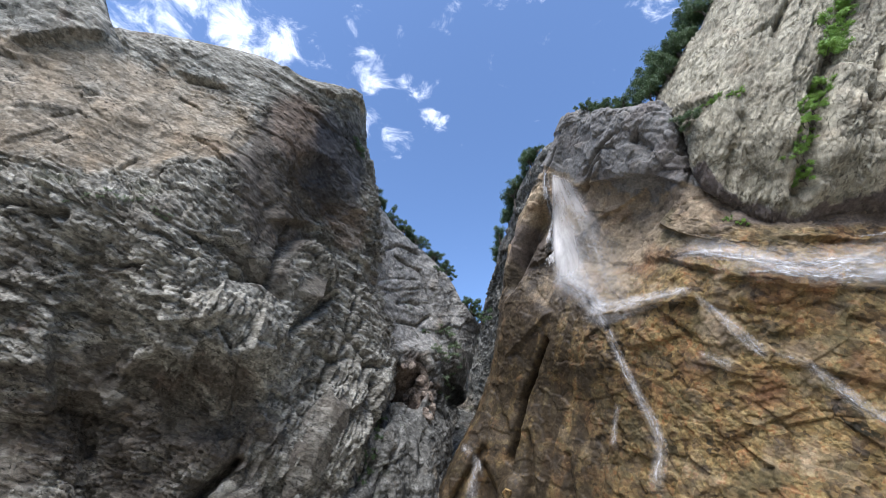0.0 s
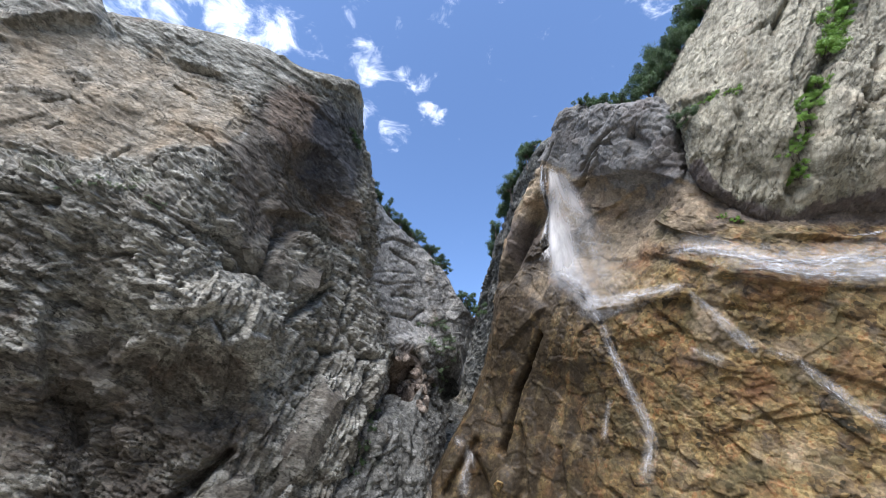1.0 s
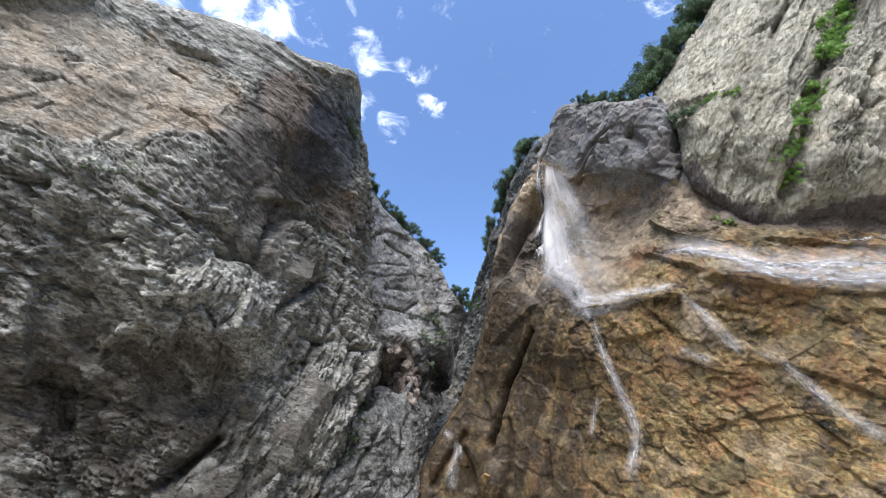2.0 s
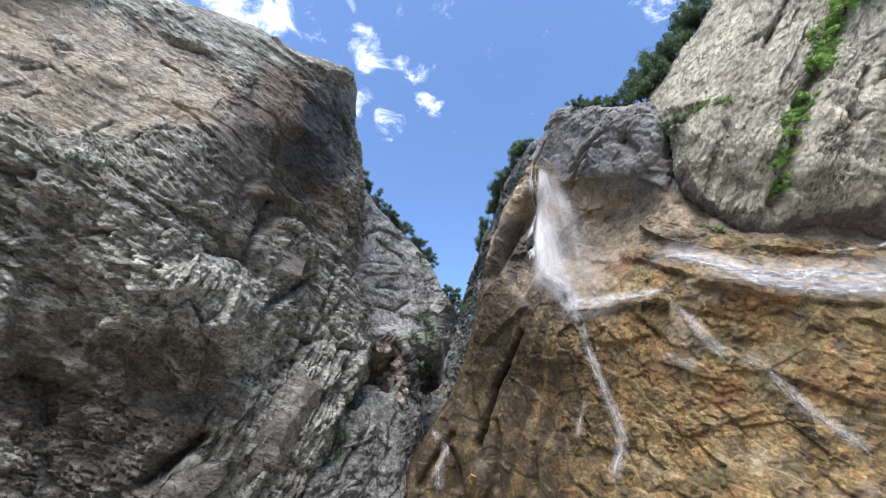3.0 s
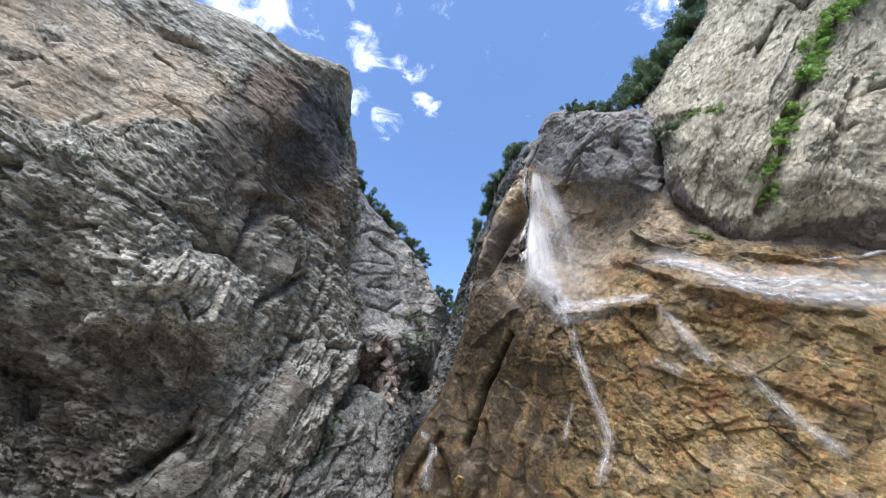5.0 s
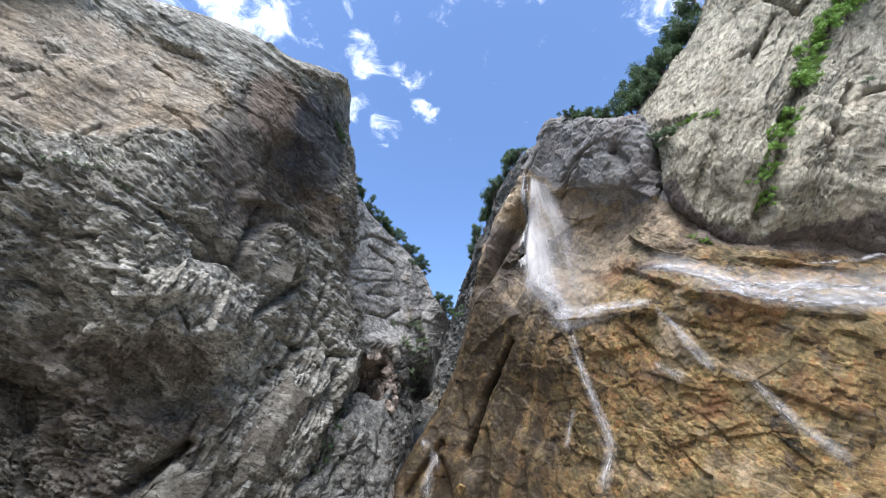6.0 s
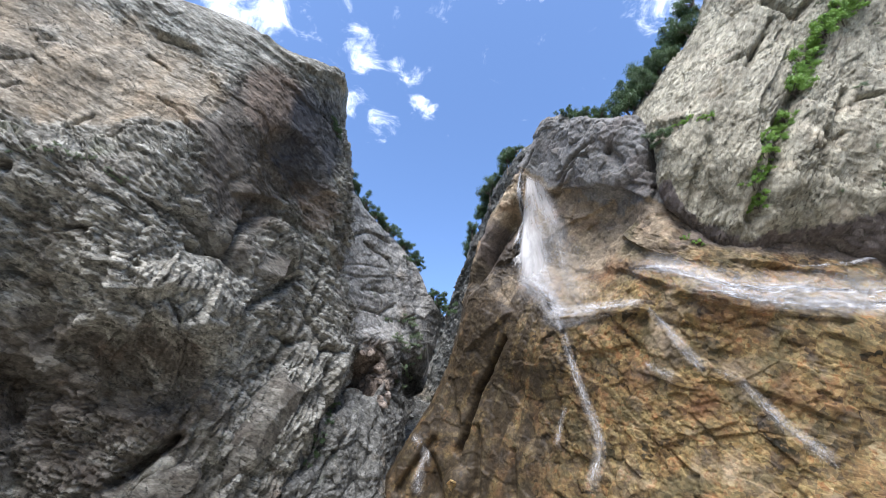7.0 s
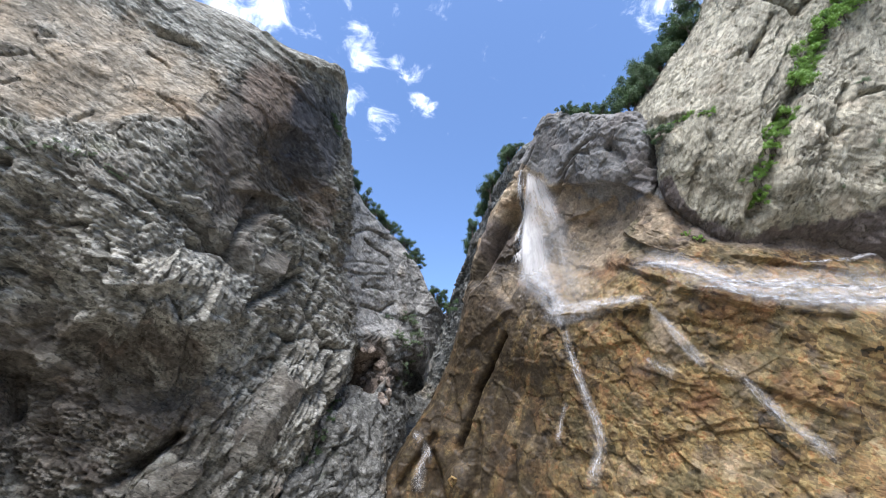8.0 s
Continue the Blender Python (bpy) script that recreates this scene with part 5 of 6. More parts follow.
def water_strip(ob, path, out, widths, gap, thick, rng, across=5, wander=0.0, sideways=0.0):
    """One sheet or strand of water that follows the path over the rock: places, quads, thickness and flow coordinates."""
    n = len(path)
    tang = np.gradient(path, axis=0)
    tang /= np.linalg.norm(tang, axis=1, keepdims=True) + 1e-9
    side = np.cross(tang, np.array(out))
    side /= np.linalg.norm(side, axis=1, keepdims=True) + 1e-9
    phase, rate = rng.uniform(0, 6.28), rng.uniform(0.5, 1.1)
    run = np.concatenate([[0], np.cumsum(np.linalg.norm(np.diff(path, axis=0), axis=1))])
    verts, thicks, flows = [], [], []
    base = rng.uniform(0, 100)
    for i in range(n):
        t = i / (n - 1)
        w = widths[0] + (widths[1] - widths[0]) * t
        shift = sideways * w + wander * math.sin(phase + rate * run[i]) + 0.3 * wander * math.sin(2.7 * rate * run[i] + phase * 2)
        for k in range(across):
            v = k / (across - 1) * 2 - 1
            p = path[i] + side[i] * (shift + v * w * 0.5)
            verts.append(settle(ob, p, out, gap * (1 - 0.4 * v * v)))
            fade = min(1.0, t / 0.08, (1 - t) / 0.12)
            thicks.append(thick * (1 - v * v) * max(0.0, fade))
            flows.append((run[i] * 0.75 + base, (v * w * 0.5 + shift) * 2.6 + 0.5 * math.sin(run[i] * 0.9 + base), base))
    placed = np.array([tuple(v) for v in verts]).reshape(n, across, 3)
    for again in range(7):
        placed[:, 1:-1] = 0.25 * placed[:, :-2] + 0.5 * placed[:, 1:-1] + 0.25 * placed[:, 2:]
        placed[1:-1] = 0.25 * placed[:-2] + 0.5 * placed[1:-1] + 0.25 * placed[2:]
    verts = [Vector(v) for v in placed.reshape(-1, 3)]
    quads = [(i * across + k, (i + 1) * across + k, (i + 1) * across + k + 1, i * across + k + 1) for i in range(n - 1) for k in range(across - 1)]
    return verts, quads, thicks, flows


def water_part(name, strips, parent, label=""):
    verts, quads, thicks, flows = [], [], [], []
    for v, q, t, f in strips:
        o = len(verts)
        verts += v
        quads += [tuple(o + i for i in c) for c in q]
        thicks += t
        flows += f
    me = bpy.data.meshes.new(name)
    me.from_pydata([tuple(v) for v in verts], [], quads)
    me.polygons.foreach_set("use_smooth", [True] * len(quads))
    a = me.attributes.new("thick", "FLOAT", "POINT")
    a.data.foreach_set("value", thicks)
    a = me.attributes.new("flow", "FLOAT_VECTOR", "POINT")
    a.data.foreach_set("vector", np.array(flows, dtype=np.float32).ravel())
    me.materials.append(WATER)
    ob = new(name, me)
    ob.parent = parent
    if label:
        tagged(ob, label)
    return ob


def waterfall(name, ob, points, out, widths, strands, label, veil=0.35, strong=0.9, gap=0.25, thin=0.22, seed=0, group="", mist=0.0):
    """A run of white water over the rock: a thin veil and the bright strands in it."""
    rng = random.Random(seed)
    path = smooth_path(points, 0.35)
    thing = new(name)
    thing.location = settle(ob, path[0], out)
    thing.matrix_world = Matrix.Translation(thing.location)
    inv = Matrix.Translation(-thing.location)
    made = []
    if veil:
        made.append(water_part("veil", [water_strip(ob, path, out, widths, gap, veil, rng, 9, 0.16 * min(1.0, widths[1]))], thing, "thin transparent veil of falling water"))
    if mist:
        made.append(water_part("mist", [water_strip(ob, path, out, (widths[0] * 1.8, widths[1] * 2.1), gap + 0.25, mist, rng, 11)], thing, "pale drifting spray"))
        made[-1].data.materials[0] = MIST
    strips = []
    for s in range(strands):
        a = rng.uniform(0, 0.45) if s > strands // 3 else 0.0
        b = min(1.0, a + rng.uniform(0.35, 0.8)) if s > strands // 3 else 1.0
        i, j = int(a * (len(path) - 1)), max(int(a * (len(path) - 1)) + 5, int(b * (len(path) - 1)) + 1)
        part_path = path[i:j]
        if len(part_path) < 5:
            continue
        off = max(-0.5, min(0.5, rng.gauss(0, 0.22)))
        w = thin * rng.uniform(0.5, 1.6)
        lo = widths[0] + (widths[1] - widths[0]) * a
        tang = np.gradient(part_path, axis=0)
        side = np.cross(tang, np.array(out))
        side /= np.linalg.norm(side, axis=1, keepdims=True) + 1e-9
        span_w = np.linspace(lo, widths[0] + (widths[1] - widths[0]) * b, len(part_path))
        moved = part_path + side * (off * span_w)[:, None]
        strips.append(water_strip(ob, moved, out, (w, w * rng.uniform(0.8, 1.5)), gap * rng.uniform(0.5, 1.2), strong * rng.uniform(0.6, 1.0), rng, 3, 0.06 + 0.16 * rng.random()))
    if strips:
        made.append(tagged(water_part("foam", strips, thing, "bright white strands of falling water"), kind="stuff"))
    for m in made:
        m.matrix_parent_inverse = inv
    return tagged(thing, label, "waterfall", group)


def water_fan(ob, top, end, out, gap, thick, rng, rows=26, across=22, streak=7.0):
    """A sheet of falling water that widens from the top line to the end line; its streaks run down it."""
    a, b = smooth_path(top, 0.1) if len(top) > 2 else np.linspace(top[0], top[1], 12), smooth_path(end, 0.2)
    base = rng.uniform(0, 100)
    verts, thicks, flows = [], [], []
    for i in range(rows):
        t = i / (rows - 1)
        for k in range(across):
            u = k / (across - 1)
            p = a[int(u * (len(a) - 1))] * (1 - t) + b[int(u * (len(b) - 1))] * t
            verts.append(settle(ob, p, out, gap * (0.6 + 0.8 * t * (1 - t) * 2)))
            edge = min(1.0, u / 0.12, (1 - u) / 0.35)
            thicks.append(thick * max(0.0, edge) * min(1.0, t / 0.05, (1.02 - t) / 0.38) * (1 - 0.75 * u))
            flows.append((t * 3.0 + base, u * streak + 0.25 * math.sin(3 * t + base), base))
    placed = np.array([tuple(v) for v in verts]).reshape(rows, across, 3)
    for again in range(8):
        placed[:, 1:-1] = 0.25 * placed[:, :-2] + 0.5 * placed[:, 1:-1] + 0.25 * placed[:, 2:]
        placed[1:-1] = 0.25 * placed[:-2] + 0.5 * placed[1:-1] + 0.25 * placed[2:]
    quads = [(i * across + k, (i + 1) * across + k, (i + 1) * across + k + 1, i * across + k + 1) for i in range(rows - 1) for k in range(across - 1)]
    return [Vector(v) for v in placed.reshape(-1, 3)], quads, thicks, flows


def fan_fall(top, end, label, sheets, seed, out=OUT_RIGHT):
    rng = random.Random(seed)
    thing = new("waterfall")
    thing.location = settle(right_wall, top[0], OUT_RIGHT)
    inv = Matrix.Translation(-thing.location)
    for name, thick, gap, streak, stuff, words in sheets:
        ob = water_part(name, [water_fan(right_wall, top, end, out, gap, thick, rng, streak=streak)], thing, words)
        ob.data.materials[0] = stuff
        ob.matrix_parent_inverse = inv
    return tagged(thing, label, "waterfall")


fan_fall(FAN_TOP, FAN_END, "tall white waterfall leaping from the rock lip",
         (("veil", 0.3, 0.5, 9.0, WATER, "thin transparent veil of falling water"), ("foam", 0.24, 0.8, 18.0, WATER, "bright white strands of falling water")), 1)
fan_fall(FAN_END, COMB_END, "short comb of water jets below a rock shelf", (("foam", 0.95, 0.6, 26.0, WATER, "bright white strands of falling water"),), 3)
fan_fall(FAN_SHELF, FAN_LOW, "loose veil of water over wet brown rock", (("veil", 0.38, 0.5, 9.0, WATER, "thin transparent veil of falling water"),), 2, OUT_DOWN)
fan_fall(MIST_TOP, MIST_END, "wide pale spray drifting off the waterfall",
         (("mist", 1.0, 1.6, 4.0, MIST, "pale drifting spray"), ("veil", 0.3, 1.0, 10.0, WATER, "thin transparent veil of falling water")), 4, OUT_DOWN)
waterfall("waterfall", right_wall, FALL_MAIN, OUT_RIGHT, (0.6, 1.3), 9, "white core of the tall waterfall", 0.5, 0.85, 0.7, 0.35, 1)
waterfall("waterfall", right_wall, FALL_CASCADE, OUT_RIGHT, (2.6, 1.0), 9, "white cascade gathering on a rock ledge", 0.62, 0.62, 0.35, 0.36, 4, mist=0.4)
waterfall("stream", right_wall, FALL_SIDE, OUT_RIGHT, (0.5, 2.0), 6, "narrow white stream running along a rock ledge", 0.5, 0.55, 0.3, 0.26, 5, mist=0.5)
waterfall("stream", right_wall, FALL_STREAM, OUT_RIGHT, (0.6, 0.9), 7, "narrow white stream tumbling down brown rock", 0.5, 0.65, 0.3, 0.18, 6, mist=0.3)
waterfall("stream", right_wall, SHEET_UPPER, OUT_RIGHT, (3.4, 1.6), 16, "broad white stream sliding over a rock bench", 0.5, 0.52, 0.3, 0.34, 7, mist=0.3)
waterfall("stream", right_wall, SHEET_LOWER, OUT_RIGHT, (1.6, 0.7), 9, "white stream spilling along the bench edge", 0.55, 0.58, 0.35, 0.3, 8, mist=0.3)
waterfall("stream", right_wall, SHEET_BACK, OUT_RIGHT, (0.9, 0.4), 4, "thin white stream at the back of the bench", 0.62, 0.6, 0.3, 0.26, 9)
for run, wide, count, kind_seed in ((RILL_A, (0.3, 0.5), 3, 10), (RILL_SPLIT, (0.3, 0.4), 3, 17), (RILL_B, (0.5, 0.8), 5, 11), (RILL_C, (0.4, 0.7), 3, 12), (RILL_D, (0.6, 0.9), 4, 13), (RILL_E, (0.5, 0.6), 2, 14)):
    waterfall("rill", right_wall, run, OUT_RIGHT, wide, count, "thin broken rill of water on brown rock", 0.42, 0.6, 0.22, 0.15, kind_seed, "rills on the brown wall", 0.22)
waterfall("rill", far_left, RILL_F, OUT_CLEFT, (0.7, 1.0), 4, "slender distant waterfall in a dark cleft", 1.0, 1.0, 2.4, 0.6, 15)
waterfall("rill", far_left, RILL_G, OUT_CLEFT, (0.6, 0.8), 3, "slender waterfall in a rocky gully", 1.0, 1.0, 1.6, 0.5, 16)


# ---- loose rock ----
def boulder(place, radii, seed, material, label, turn=(0, 0, 0), group=""):
    """An angular block: a ball cut by planes, with worn edges and a rough skin."""
    rng = random.Random(seed)
    bm = bmesh.new()
    bmesh.ops.create_icosphere(bm, subdivisions=5, radius=1.0)
    p = np.array([tuple(v.co) for v in bm.verts])
    for i in range(15):
        n = np.array((rng.gauss(0, 1), rng.gauss(0, 1), rng.gauss(0, 1)))
        n /= np.linalg.norm(n)
        over = np.maximum(0, p @ n - rng.uniform(0.38, 0.72))
        p = p - over[:, None] * n * 0.97
    p = p * np.array(radii)
    d = 0.16 * fractal(p / 1.2 + seed, 4, seed, 0.6) + 0.1 * blocks(p / 0.9 + seed, seed + 3, 1.0)[0]
    p = p * (1 + (d / np.mean(radii))[:, None])
    for v, q in zip(bm.verts, p):
        v.co = q
    me = bpy.data.meshes.new("boulder")
    bm.to_mesh(me)
    bm.free()
    me.polygons.foreach_set("use_smooth", [True] * len(me.polygons))
    stain = me.attributes.new("brown", "FLOAT", "POINT")
    stain.data.foreach_set("value", np.clip(0.62 + 1.2 * fractal(p / 2.5 + seed, 4, seed + 9, 0.6), 0, 0.9).astype(np.float32))
    me.materials.append(material)
    ob = new("boulder", me)
    ob.matrix_world = Matrix.Translation(place) @ Euler([radians(a) for a in turn]).to_matrix().to_4x4()
    return tagged(ob, label, "boulder", group)


OUT_FAR = Vector((0.4, -0.92, 0))
rng_b = random.Random(77)


def leaning_slab(ends, width, thick, seed, label):
    """A long slab that lies along the left cliff between two places on it."""
    high, low = (settle(left_cliff, e, OUT_LEFT) for e in ends)
    axis = (high - low).normalized()
    face = (OUT_LEFT - axis * OUT_LEFT.dot(axis)).normalized()
    side = face.cross(axis)
    ob = boulder((high + low) / 2 + face * thick * 0.1, (width, thick, (high - low).length * 0.62), seed, GREY_ROCK, label)
    ob.matrix_world = Matrix.Translation((high + low) / 2 + face * thick * 0.1) @ Matrix((side, face, axis)).transposed().to_4x4()


boulder(settle(left_cliff, KNOB, OUT_LEFT, -0.8), (4.4, 3.2, 6.4), 1, GREY_ROCK, "dark grey angular boulder wedged under the overhang", (-15, 18, 30))
for ends, width, thick, slab_seed, words in ((SLAB_LONG, 4.2, 2.4, 3, "long smooth grey slab leaning against the cliff"), (SLAB, 2.5, 2.2, 2, "pale grey slab leaning below a dark crack")):
    leaning_slab(ends, width, thick, slab_seed, words)
boulder(settle(right_wall, STONE_BROWN, OUT_RIGHT, -0.3), (1.3, 1.2, 1.5), 4, WET_ROCK, "tan rounded boulder at the wet wall's foot", (0, 10, 40))
for i, spot in enumerate(GULLY_STONES):
    r = rng_b.uniform(1.3, 2.3)
    boulder(settle(far_left, spot, OUT_FAR, -0.35 * r), (r * 0.8, r * 0.8, r * 1.45), 10 + i, FAR_ROCK, "pale grey angular block in the rocky gully",
            (rng_b.uniform(-20, 20), rng_b.uniform(5, 35), rng_b.uniform(0, 180)), "blocks in the rocky gully")
for i, spot in enumerate(RED_STONES * 2):
    r = rng_b.uniform(0.9, 1.7)
    spot = Vector(spot) + Vector((rng_b.uniform(-1, 1), 0, rng_b.uniform(-1.2, 1.2))) * (i // len(RED_STONES))
    boulder(settle(far_left, spot, OUT_FAR, -0.35 * r), (r * 1.2, r * 0.8, r * 0.75), 60 + i, PINK_ROCK, "pinkish angular block in the broken recess",
            (rng_b.uniform(-30, 30), rng_b.uniform(-30, 30), rng_b.uniform(0, 180)), "blocks in the broken recess")
for i, spot in enumerate(GAP_STONES):
    r = rng_b.uniform(0.7, 1.3)
    boulder(settle(far_left, spot, OUT_FAR, -0.2 * r), (r * 1.2, r, r * 0.8), 40 + i, FAR_ROCK, "grey stone jammed in the narrow cleft",
            (rng_b.uniform(-20, 20), rng_b.uniform(-20, 20), rng_b.uniform(0, 180)), "stones in the narrow cleft")


# ---- plants ----
def leaf_material(name, a, b):
    m, nt, sh, out = nodes_of(name)
    geo, info = nt.nodes.new("ShaderNodeNewGeometry"), nt.nodes.new("ShaderNodeObjectInfo")
    col = blend(nt, geo.outputs["Random Per Island"], a, b)
    col = blend(nt, times(nt, info.outputs["Random"], 0.5), col, tuple(c * 0.6 for c in a))
    nt.links.new(col, sh.inputs["Base Color"])
    sh.inputs["Roughness"].default_value = 0.55
    tr, mix = nt.nodes.new("ShaderNodeBsdfTranslucent"), nt.nodes.new("ShaderNodeMixShader")
    nt.links.new(col, tr.inputs["Color"])
    mix.inputs[0].default_value = 0.3
    nt.links.new(sh.outputs[0], mix.inputs[1]), nt.links.new(tr.outputs[0], mix.inputs[2])
    nt.links.new(mix.outputs[0], out.inputs["Surface"])
    return m


LEAF_DARK = leaf_material("dark green leaves", (0.05, 0.09, 0.035), (0.12, 0.18, 0.065))
LEAF_GREY = leaf_material("greyish green leaves", (0.15, 0.20, 0.10), (0.27, 0.33, 0.19))
LEAF_FRESH = leaf_material("fresh green leaves", (0.15, 0.28, 0.035), (0.28, 0.44, 0.08))
BARK = rock_material("grey bark", ((0.2, (0.07, 0.055, 0.045)), (0.8, (0.17, 0.14, 0.11))), (("moss", MOSS),), grain=4)


def tube(bm, a, b, ra, rb, sides=5):
    a, b = Vector(a), Vector(b)
    turn = (b - a).to_track_quat("Z", "Y")
    rings = []
    for p, r in ((a, ra), (b, rb)):
        rings.append([bm.verts.new(p + turn @ Vector((r * math.cos(6.2832 * k / sides), r * math.sin(6.2832 * k / sides), 0))) for k in range(sides)])
    for k in range(sides):
        bm.faces.new((rings[0][k], rings[0][(k + 1) % sides], rings[1][(k + 1) % sides], rings[1][k]))


def shrub(name, label, seed, height, width, leaves, leaf, material, category="shrub"):
    """A shrub or small tree: a forked stem and a ragged crown of small leaves."""
    rng = random.Random(seed)
    thing = new(name)
    wood = bmesh.new()
    tips = []
    fork = Vector((rng.uniform(-0.08, 0.08), rng.uniform(-0.08, 0.08), 0.28 * height))
    tube(wood, (0, 0, -0.35), fork, 0.045 * height, 0.03 * height)
    for i in range(9):
        ang, out = rng.uniform(0, 6.283), rng.uniform(0.25, 1.0) * width * 0.5
        tip = Vector((math.cos(ang) * out, math.sin(ang) * out, height * rng.uniform(0.35, 1.0) * (1.05 - 0.35 * out / (width * 0.5))))
        mid = fork.lerp(tip, 0.5) + Vector((0, 0, 0.06 * height))
        tube(wood, fork, mid, 0.022 * height, 0.014 * height, 4)
        tube(wood, mid, tip, 0.014 * height, 0.005 * height, 4)
        tips += [tip, mid.lerp(tip, 0.5), mid.lerp(tip, 0.8) + Vector((rng.uniform(-0.1, 0.1), rng.uniform(-0.1, 0.1), rng.uniform(-0.1, 0.05))) * height]
    me = bpy.data.meshes.new("stem")
    wood.to_mesh(me)
    wood.free()
    me.materials.append(BARK)
    stem = new("stem", me)
    stem.parent = thing
    verts, faces = [], []
    sizes = [rng.uniform(0.10, 0.22) * height for t in tips]
    for i in range(leaves):
        k = rng.randrange(len(tips))
        d = Vector((rng.gauss(0, 1), rng.gauss(0, 1), rng.gauss(0, 0.75))).normalized() * sizes[k] * rng.random() ** 0.45
        c = tips[k] + d
        n = (d.normalized() + Vector((rng.gauss(0, 0.7), rng.gauss(0, 0.7), rng.gauss(0.5, 0.7)))).normalized()
        u = n.orthogonal().normalized()
        u.rotate(Matrix.Rotation(rng.uniform(0, 6.28), 3, n))
        v = n.cross(u)
        s = leaf * rng.uniform(0.6, 1.4)
        o = len(verts)
        verts += [c - u * s, c + v * s * 0.55 + n * s * 0.15, c + u * s, c - v * s * 0.55 + n * s * 0.15]
        faces += [(o, o + 1, o + 2), (o, o + 2, o + 3)]
    me = bpy.data.meshes.new("crown")
    me.from_pydata([tuple(v) for v in verts], [], faces)
    me.materials.append(material)
    crown = new("crown", me)
    crown.parent = thing
    return tagged(thing, label, category)


KINDS = [shrub("shrub", "dark green shrub rooted on the cliff edge", 100 + i, 1.0, 1.1 + 0.2 * i, 1700, 0.034, LEAF_DARK) for i in range(4)]
FRESH = [shrub("bush", "fresh green bush growing from a rock crevice", 200 + i, 0.8, 1.5, 1500, 0.034, LEAF_FRESH, "bush") for i in range(3)]
TREES = [shrub("tree", "small dark green tree leaning from the cliff", 300 + i, 1.0, 0.9, 3600, 0.023, LEAF_DARK, "tree") for i in range(3)]
HANGING = [shrub("shrub", "greyish green shrub hanging from the rock", 400 + i, 0.9, 1.4, 1300, 0.036, LEAF_GREY) for i in range(3)]
used = set()


def plant(kinds, place, size, rng, group, tilt=(0, 0)):
    pick = kinds[rng.randrange(len(kinds))]
    m = Matrix.Translation(place) @ Matrix.Rotation(tilt[0], 4, "X") @ Matrix.Rotation(tilt[1], 4, "Y") @ Matrix.Rotation(rng.uniform(0, 6.28), 4, "Z") @ Matrix.Diagonal((size, size, size * rng.uniform(0.85, 1.15), 1))
    if pick.name in used:
        ob = copy_thing(pick, m @ Matrix.Diagonal((*(1 / c for c in pick.scale), 1)))
    else:
        used.add(pick.name)
        pick.matrix_basis = m
        ob = pick
    return tagged(ob, group=group)


def row_of_plants(kinds, line, count, size, seed, group, ob=None, out=None, spread=0.6, tilt=(0, 0), down=True, inset=(0, 0, 0)):
    """Plants along an edge or a seam, each set on the rock under or behind it."""
    rng = random.Random(seed)
    path = smooth_path(line, 0.3)
    for i in range(count):
        t = min(0.999, max(0, (i + rng.uniform(0.1, 0.9)) / count))
        p = Vector(path[int(t * len(path))]) + Vector(inset) + Vector((rng.gauss(0, spread), rng.gauss(0, spread), rng.gauss(0, spread * 0.4)))
        if down:
            hit, place, normal, face = ob.ray_cast(p + Vector((0, 0, 4)), Vector((0, 0, -1)), distance=12, depsgraph=GRAPH)
            place = place if hit else p
        else:
            place = settle(ob, p, out, -0.05)
        plant(kinds, place, size * rng.uniform(0.65, 1.3), rng, group, tilt)


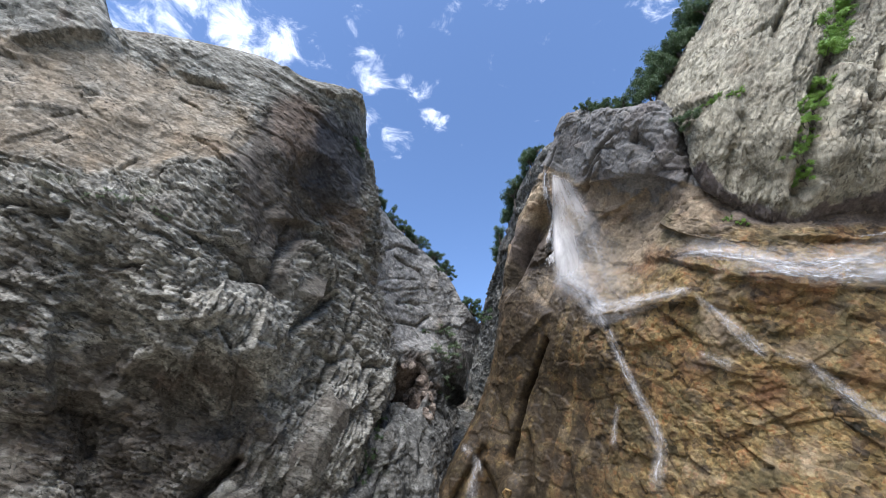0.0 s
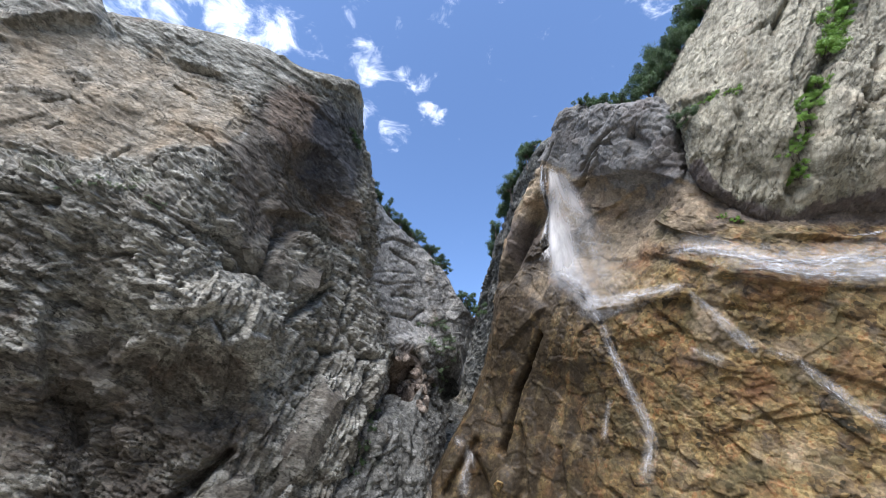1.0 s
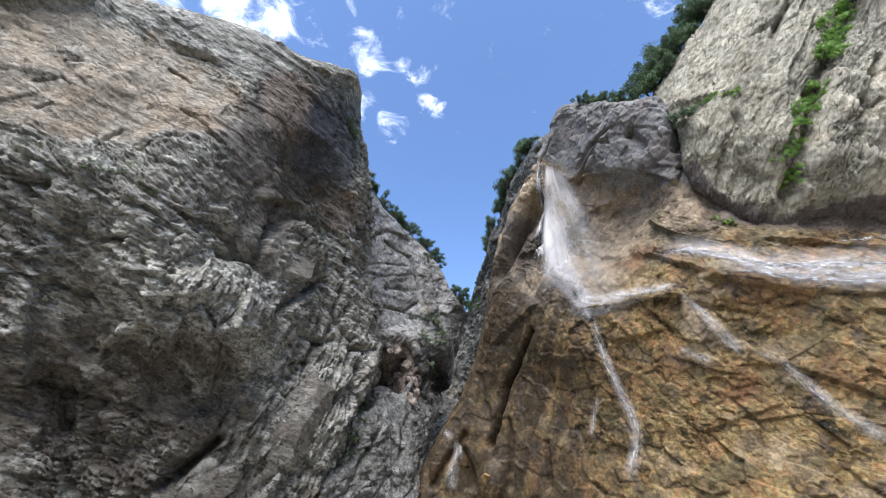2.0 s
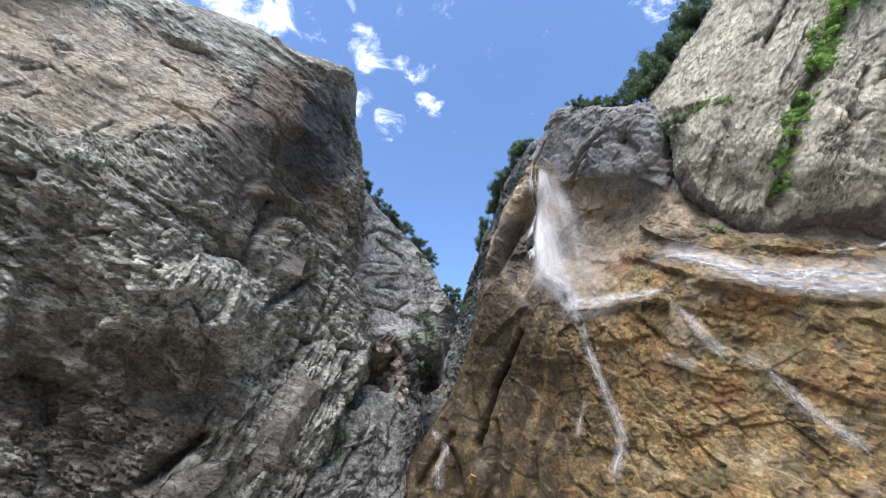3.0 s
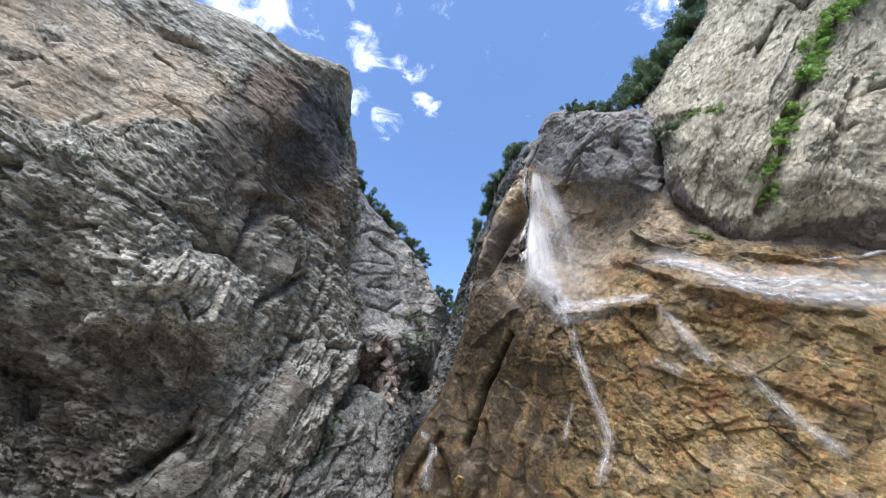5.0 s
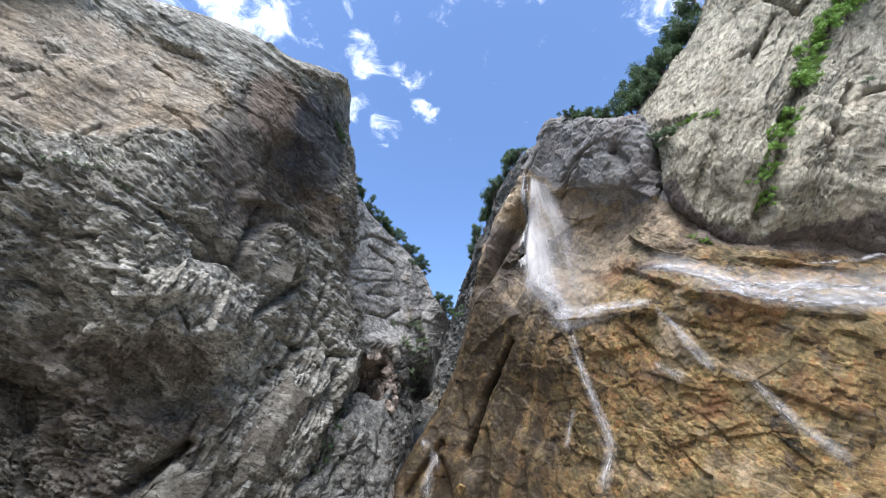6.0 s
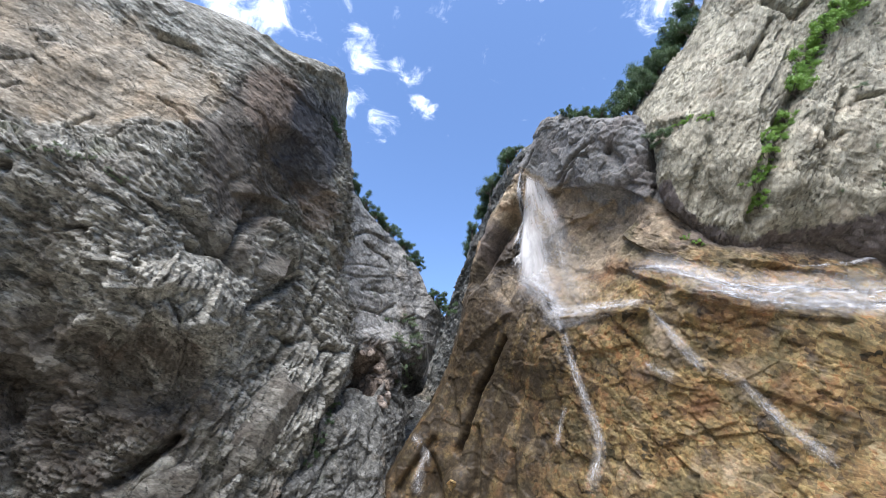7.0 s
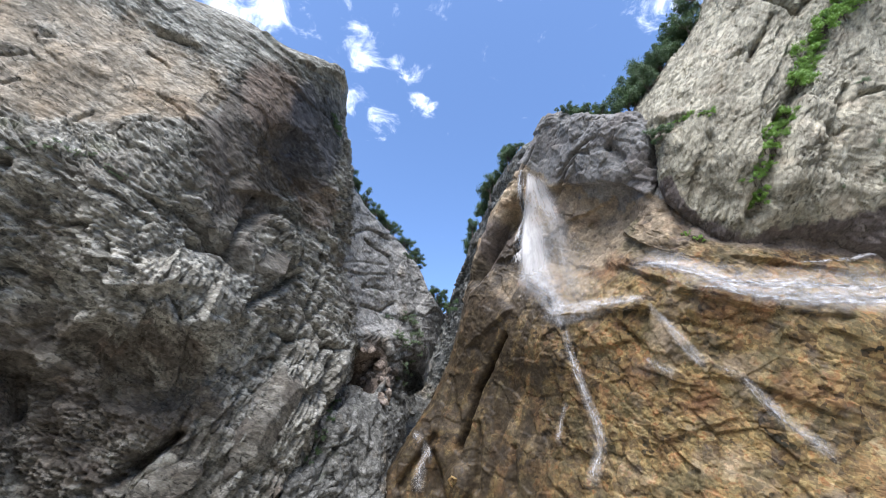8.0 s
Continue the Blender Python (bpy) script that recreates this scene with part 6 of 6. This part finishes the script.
row_of_plants(KINDS, EDGE_FAR_LEFT, 26, 2.7, 1, "shrubs along the far left edge", far_left, inset=(-0.4, 0.5, 0))
row_of_plants(KINDS, EDGE_GAP, 6, 3.4, 2, "shrubs in the gap of the gorge", far_left, inset=(-0.3, 0.5, 0))
row_of_plants(TREES, EDGE_FAR_RIGHT, 16, 4.2, 3, "trees along the far right edge", far_right, inset=(0.2, 0.6, 0))
row_of_plants(KINDS, EDGE_CAP, 12, 2.1, 4, "shrubs on the rock cap", right_wall, spread=0.35, inset=(0.1, 0.25, 0))
row_of_plants(TREES, EDGE_UPPER, 26, 3.9, 5, "trees on the upper cliff edge", upper_cliff, OUT_UPPER, 1.0, (0.1, -0.4), False, (0.0, 1.2, 0))
row_of_plants(FRESH, GULLY_GREEN, 30, 2.5, 6, "bushes in the green crevice", upper_cliff, OUT_UPPER, 0.35, (0.5, -0.5), False)
row_of_plants(FRESH, GULLY_LOW, 28, 1.45, 16, "bushes in the green crevice", upper_cliff, OUT_UPPER, 0.3, (0.5, -0.5), False)
row_of_plants(HANGING, UPPER_TUFTS, 9, 0.9, 17, "shrubs scattered on the pale cliff", upper_cliff, OUT_UPPER, 0.6, (0.5, -0.5), False)
row_of_plants(FRESH, SEAM_GREEN, 8, 0.9, 7, "bushes in the green crevice", upper_cliff, OUT_UPPER, 0.25, (0.5, -0.5), False)
row_of_plants(KINDS, GULLY_BUSH, 4, 1.6, 8, "shrubs between the two rocks", upper_cliff, OUT_UPPER, 0.3, (0.4, -0.4), False)
row_of_plants(FRESH, BAND_BUSH, 3, 0.9, 9, "bushes under the damp band", right_wall, OUT_RIGHT, 0.3, (0.5, -0.3), False)
row_of_plants(HANGING, IVY, 34, 1.35, 10, "shrubs hanging in the cleft", far_left, Vector((0.4, -0.92, 0)), 1.3, (0.6, 0.2), False)
row_of_plants(KINDS, GULLY_LEFT, 34, 1.15, 11, "shrubs in the rocky gully", far_left, Vector((0.4, -0.92, 0)), 0.5, (0.6, 0.2), False)
row_of_plants(KINDS, NOSE_BUSH, 3, 1.7, 12, "shrubs behind the overhang", left_cliff, Vector((1, 0.2, 0)), 0.2, (0, 0.6), False)
row_of_plants(HANGING, LEDGE_GRASS, 22, 0.6, 13, "low plants on the rock ledge", left_cliff, OUT_LEFT, 0.5, (0.5, 0.3), False)
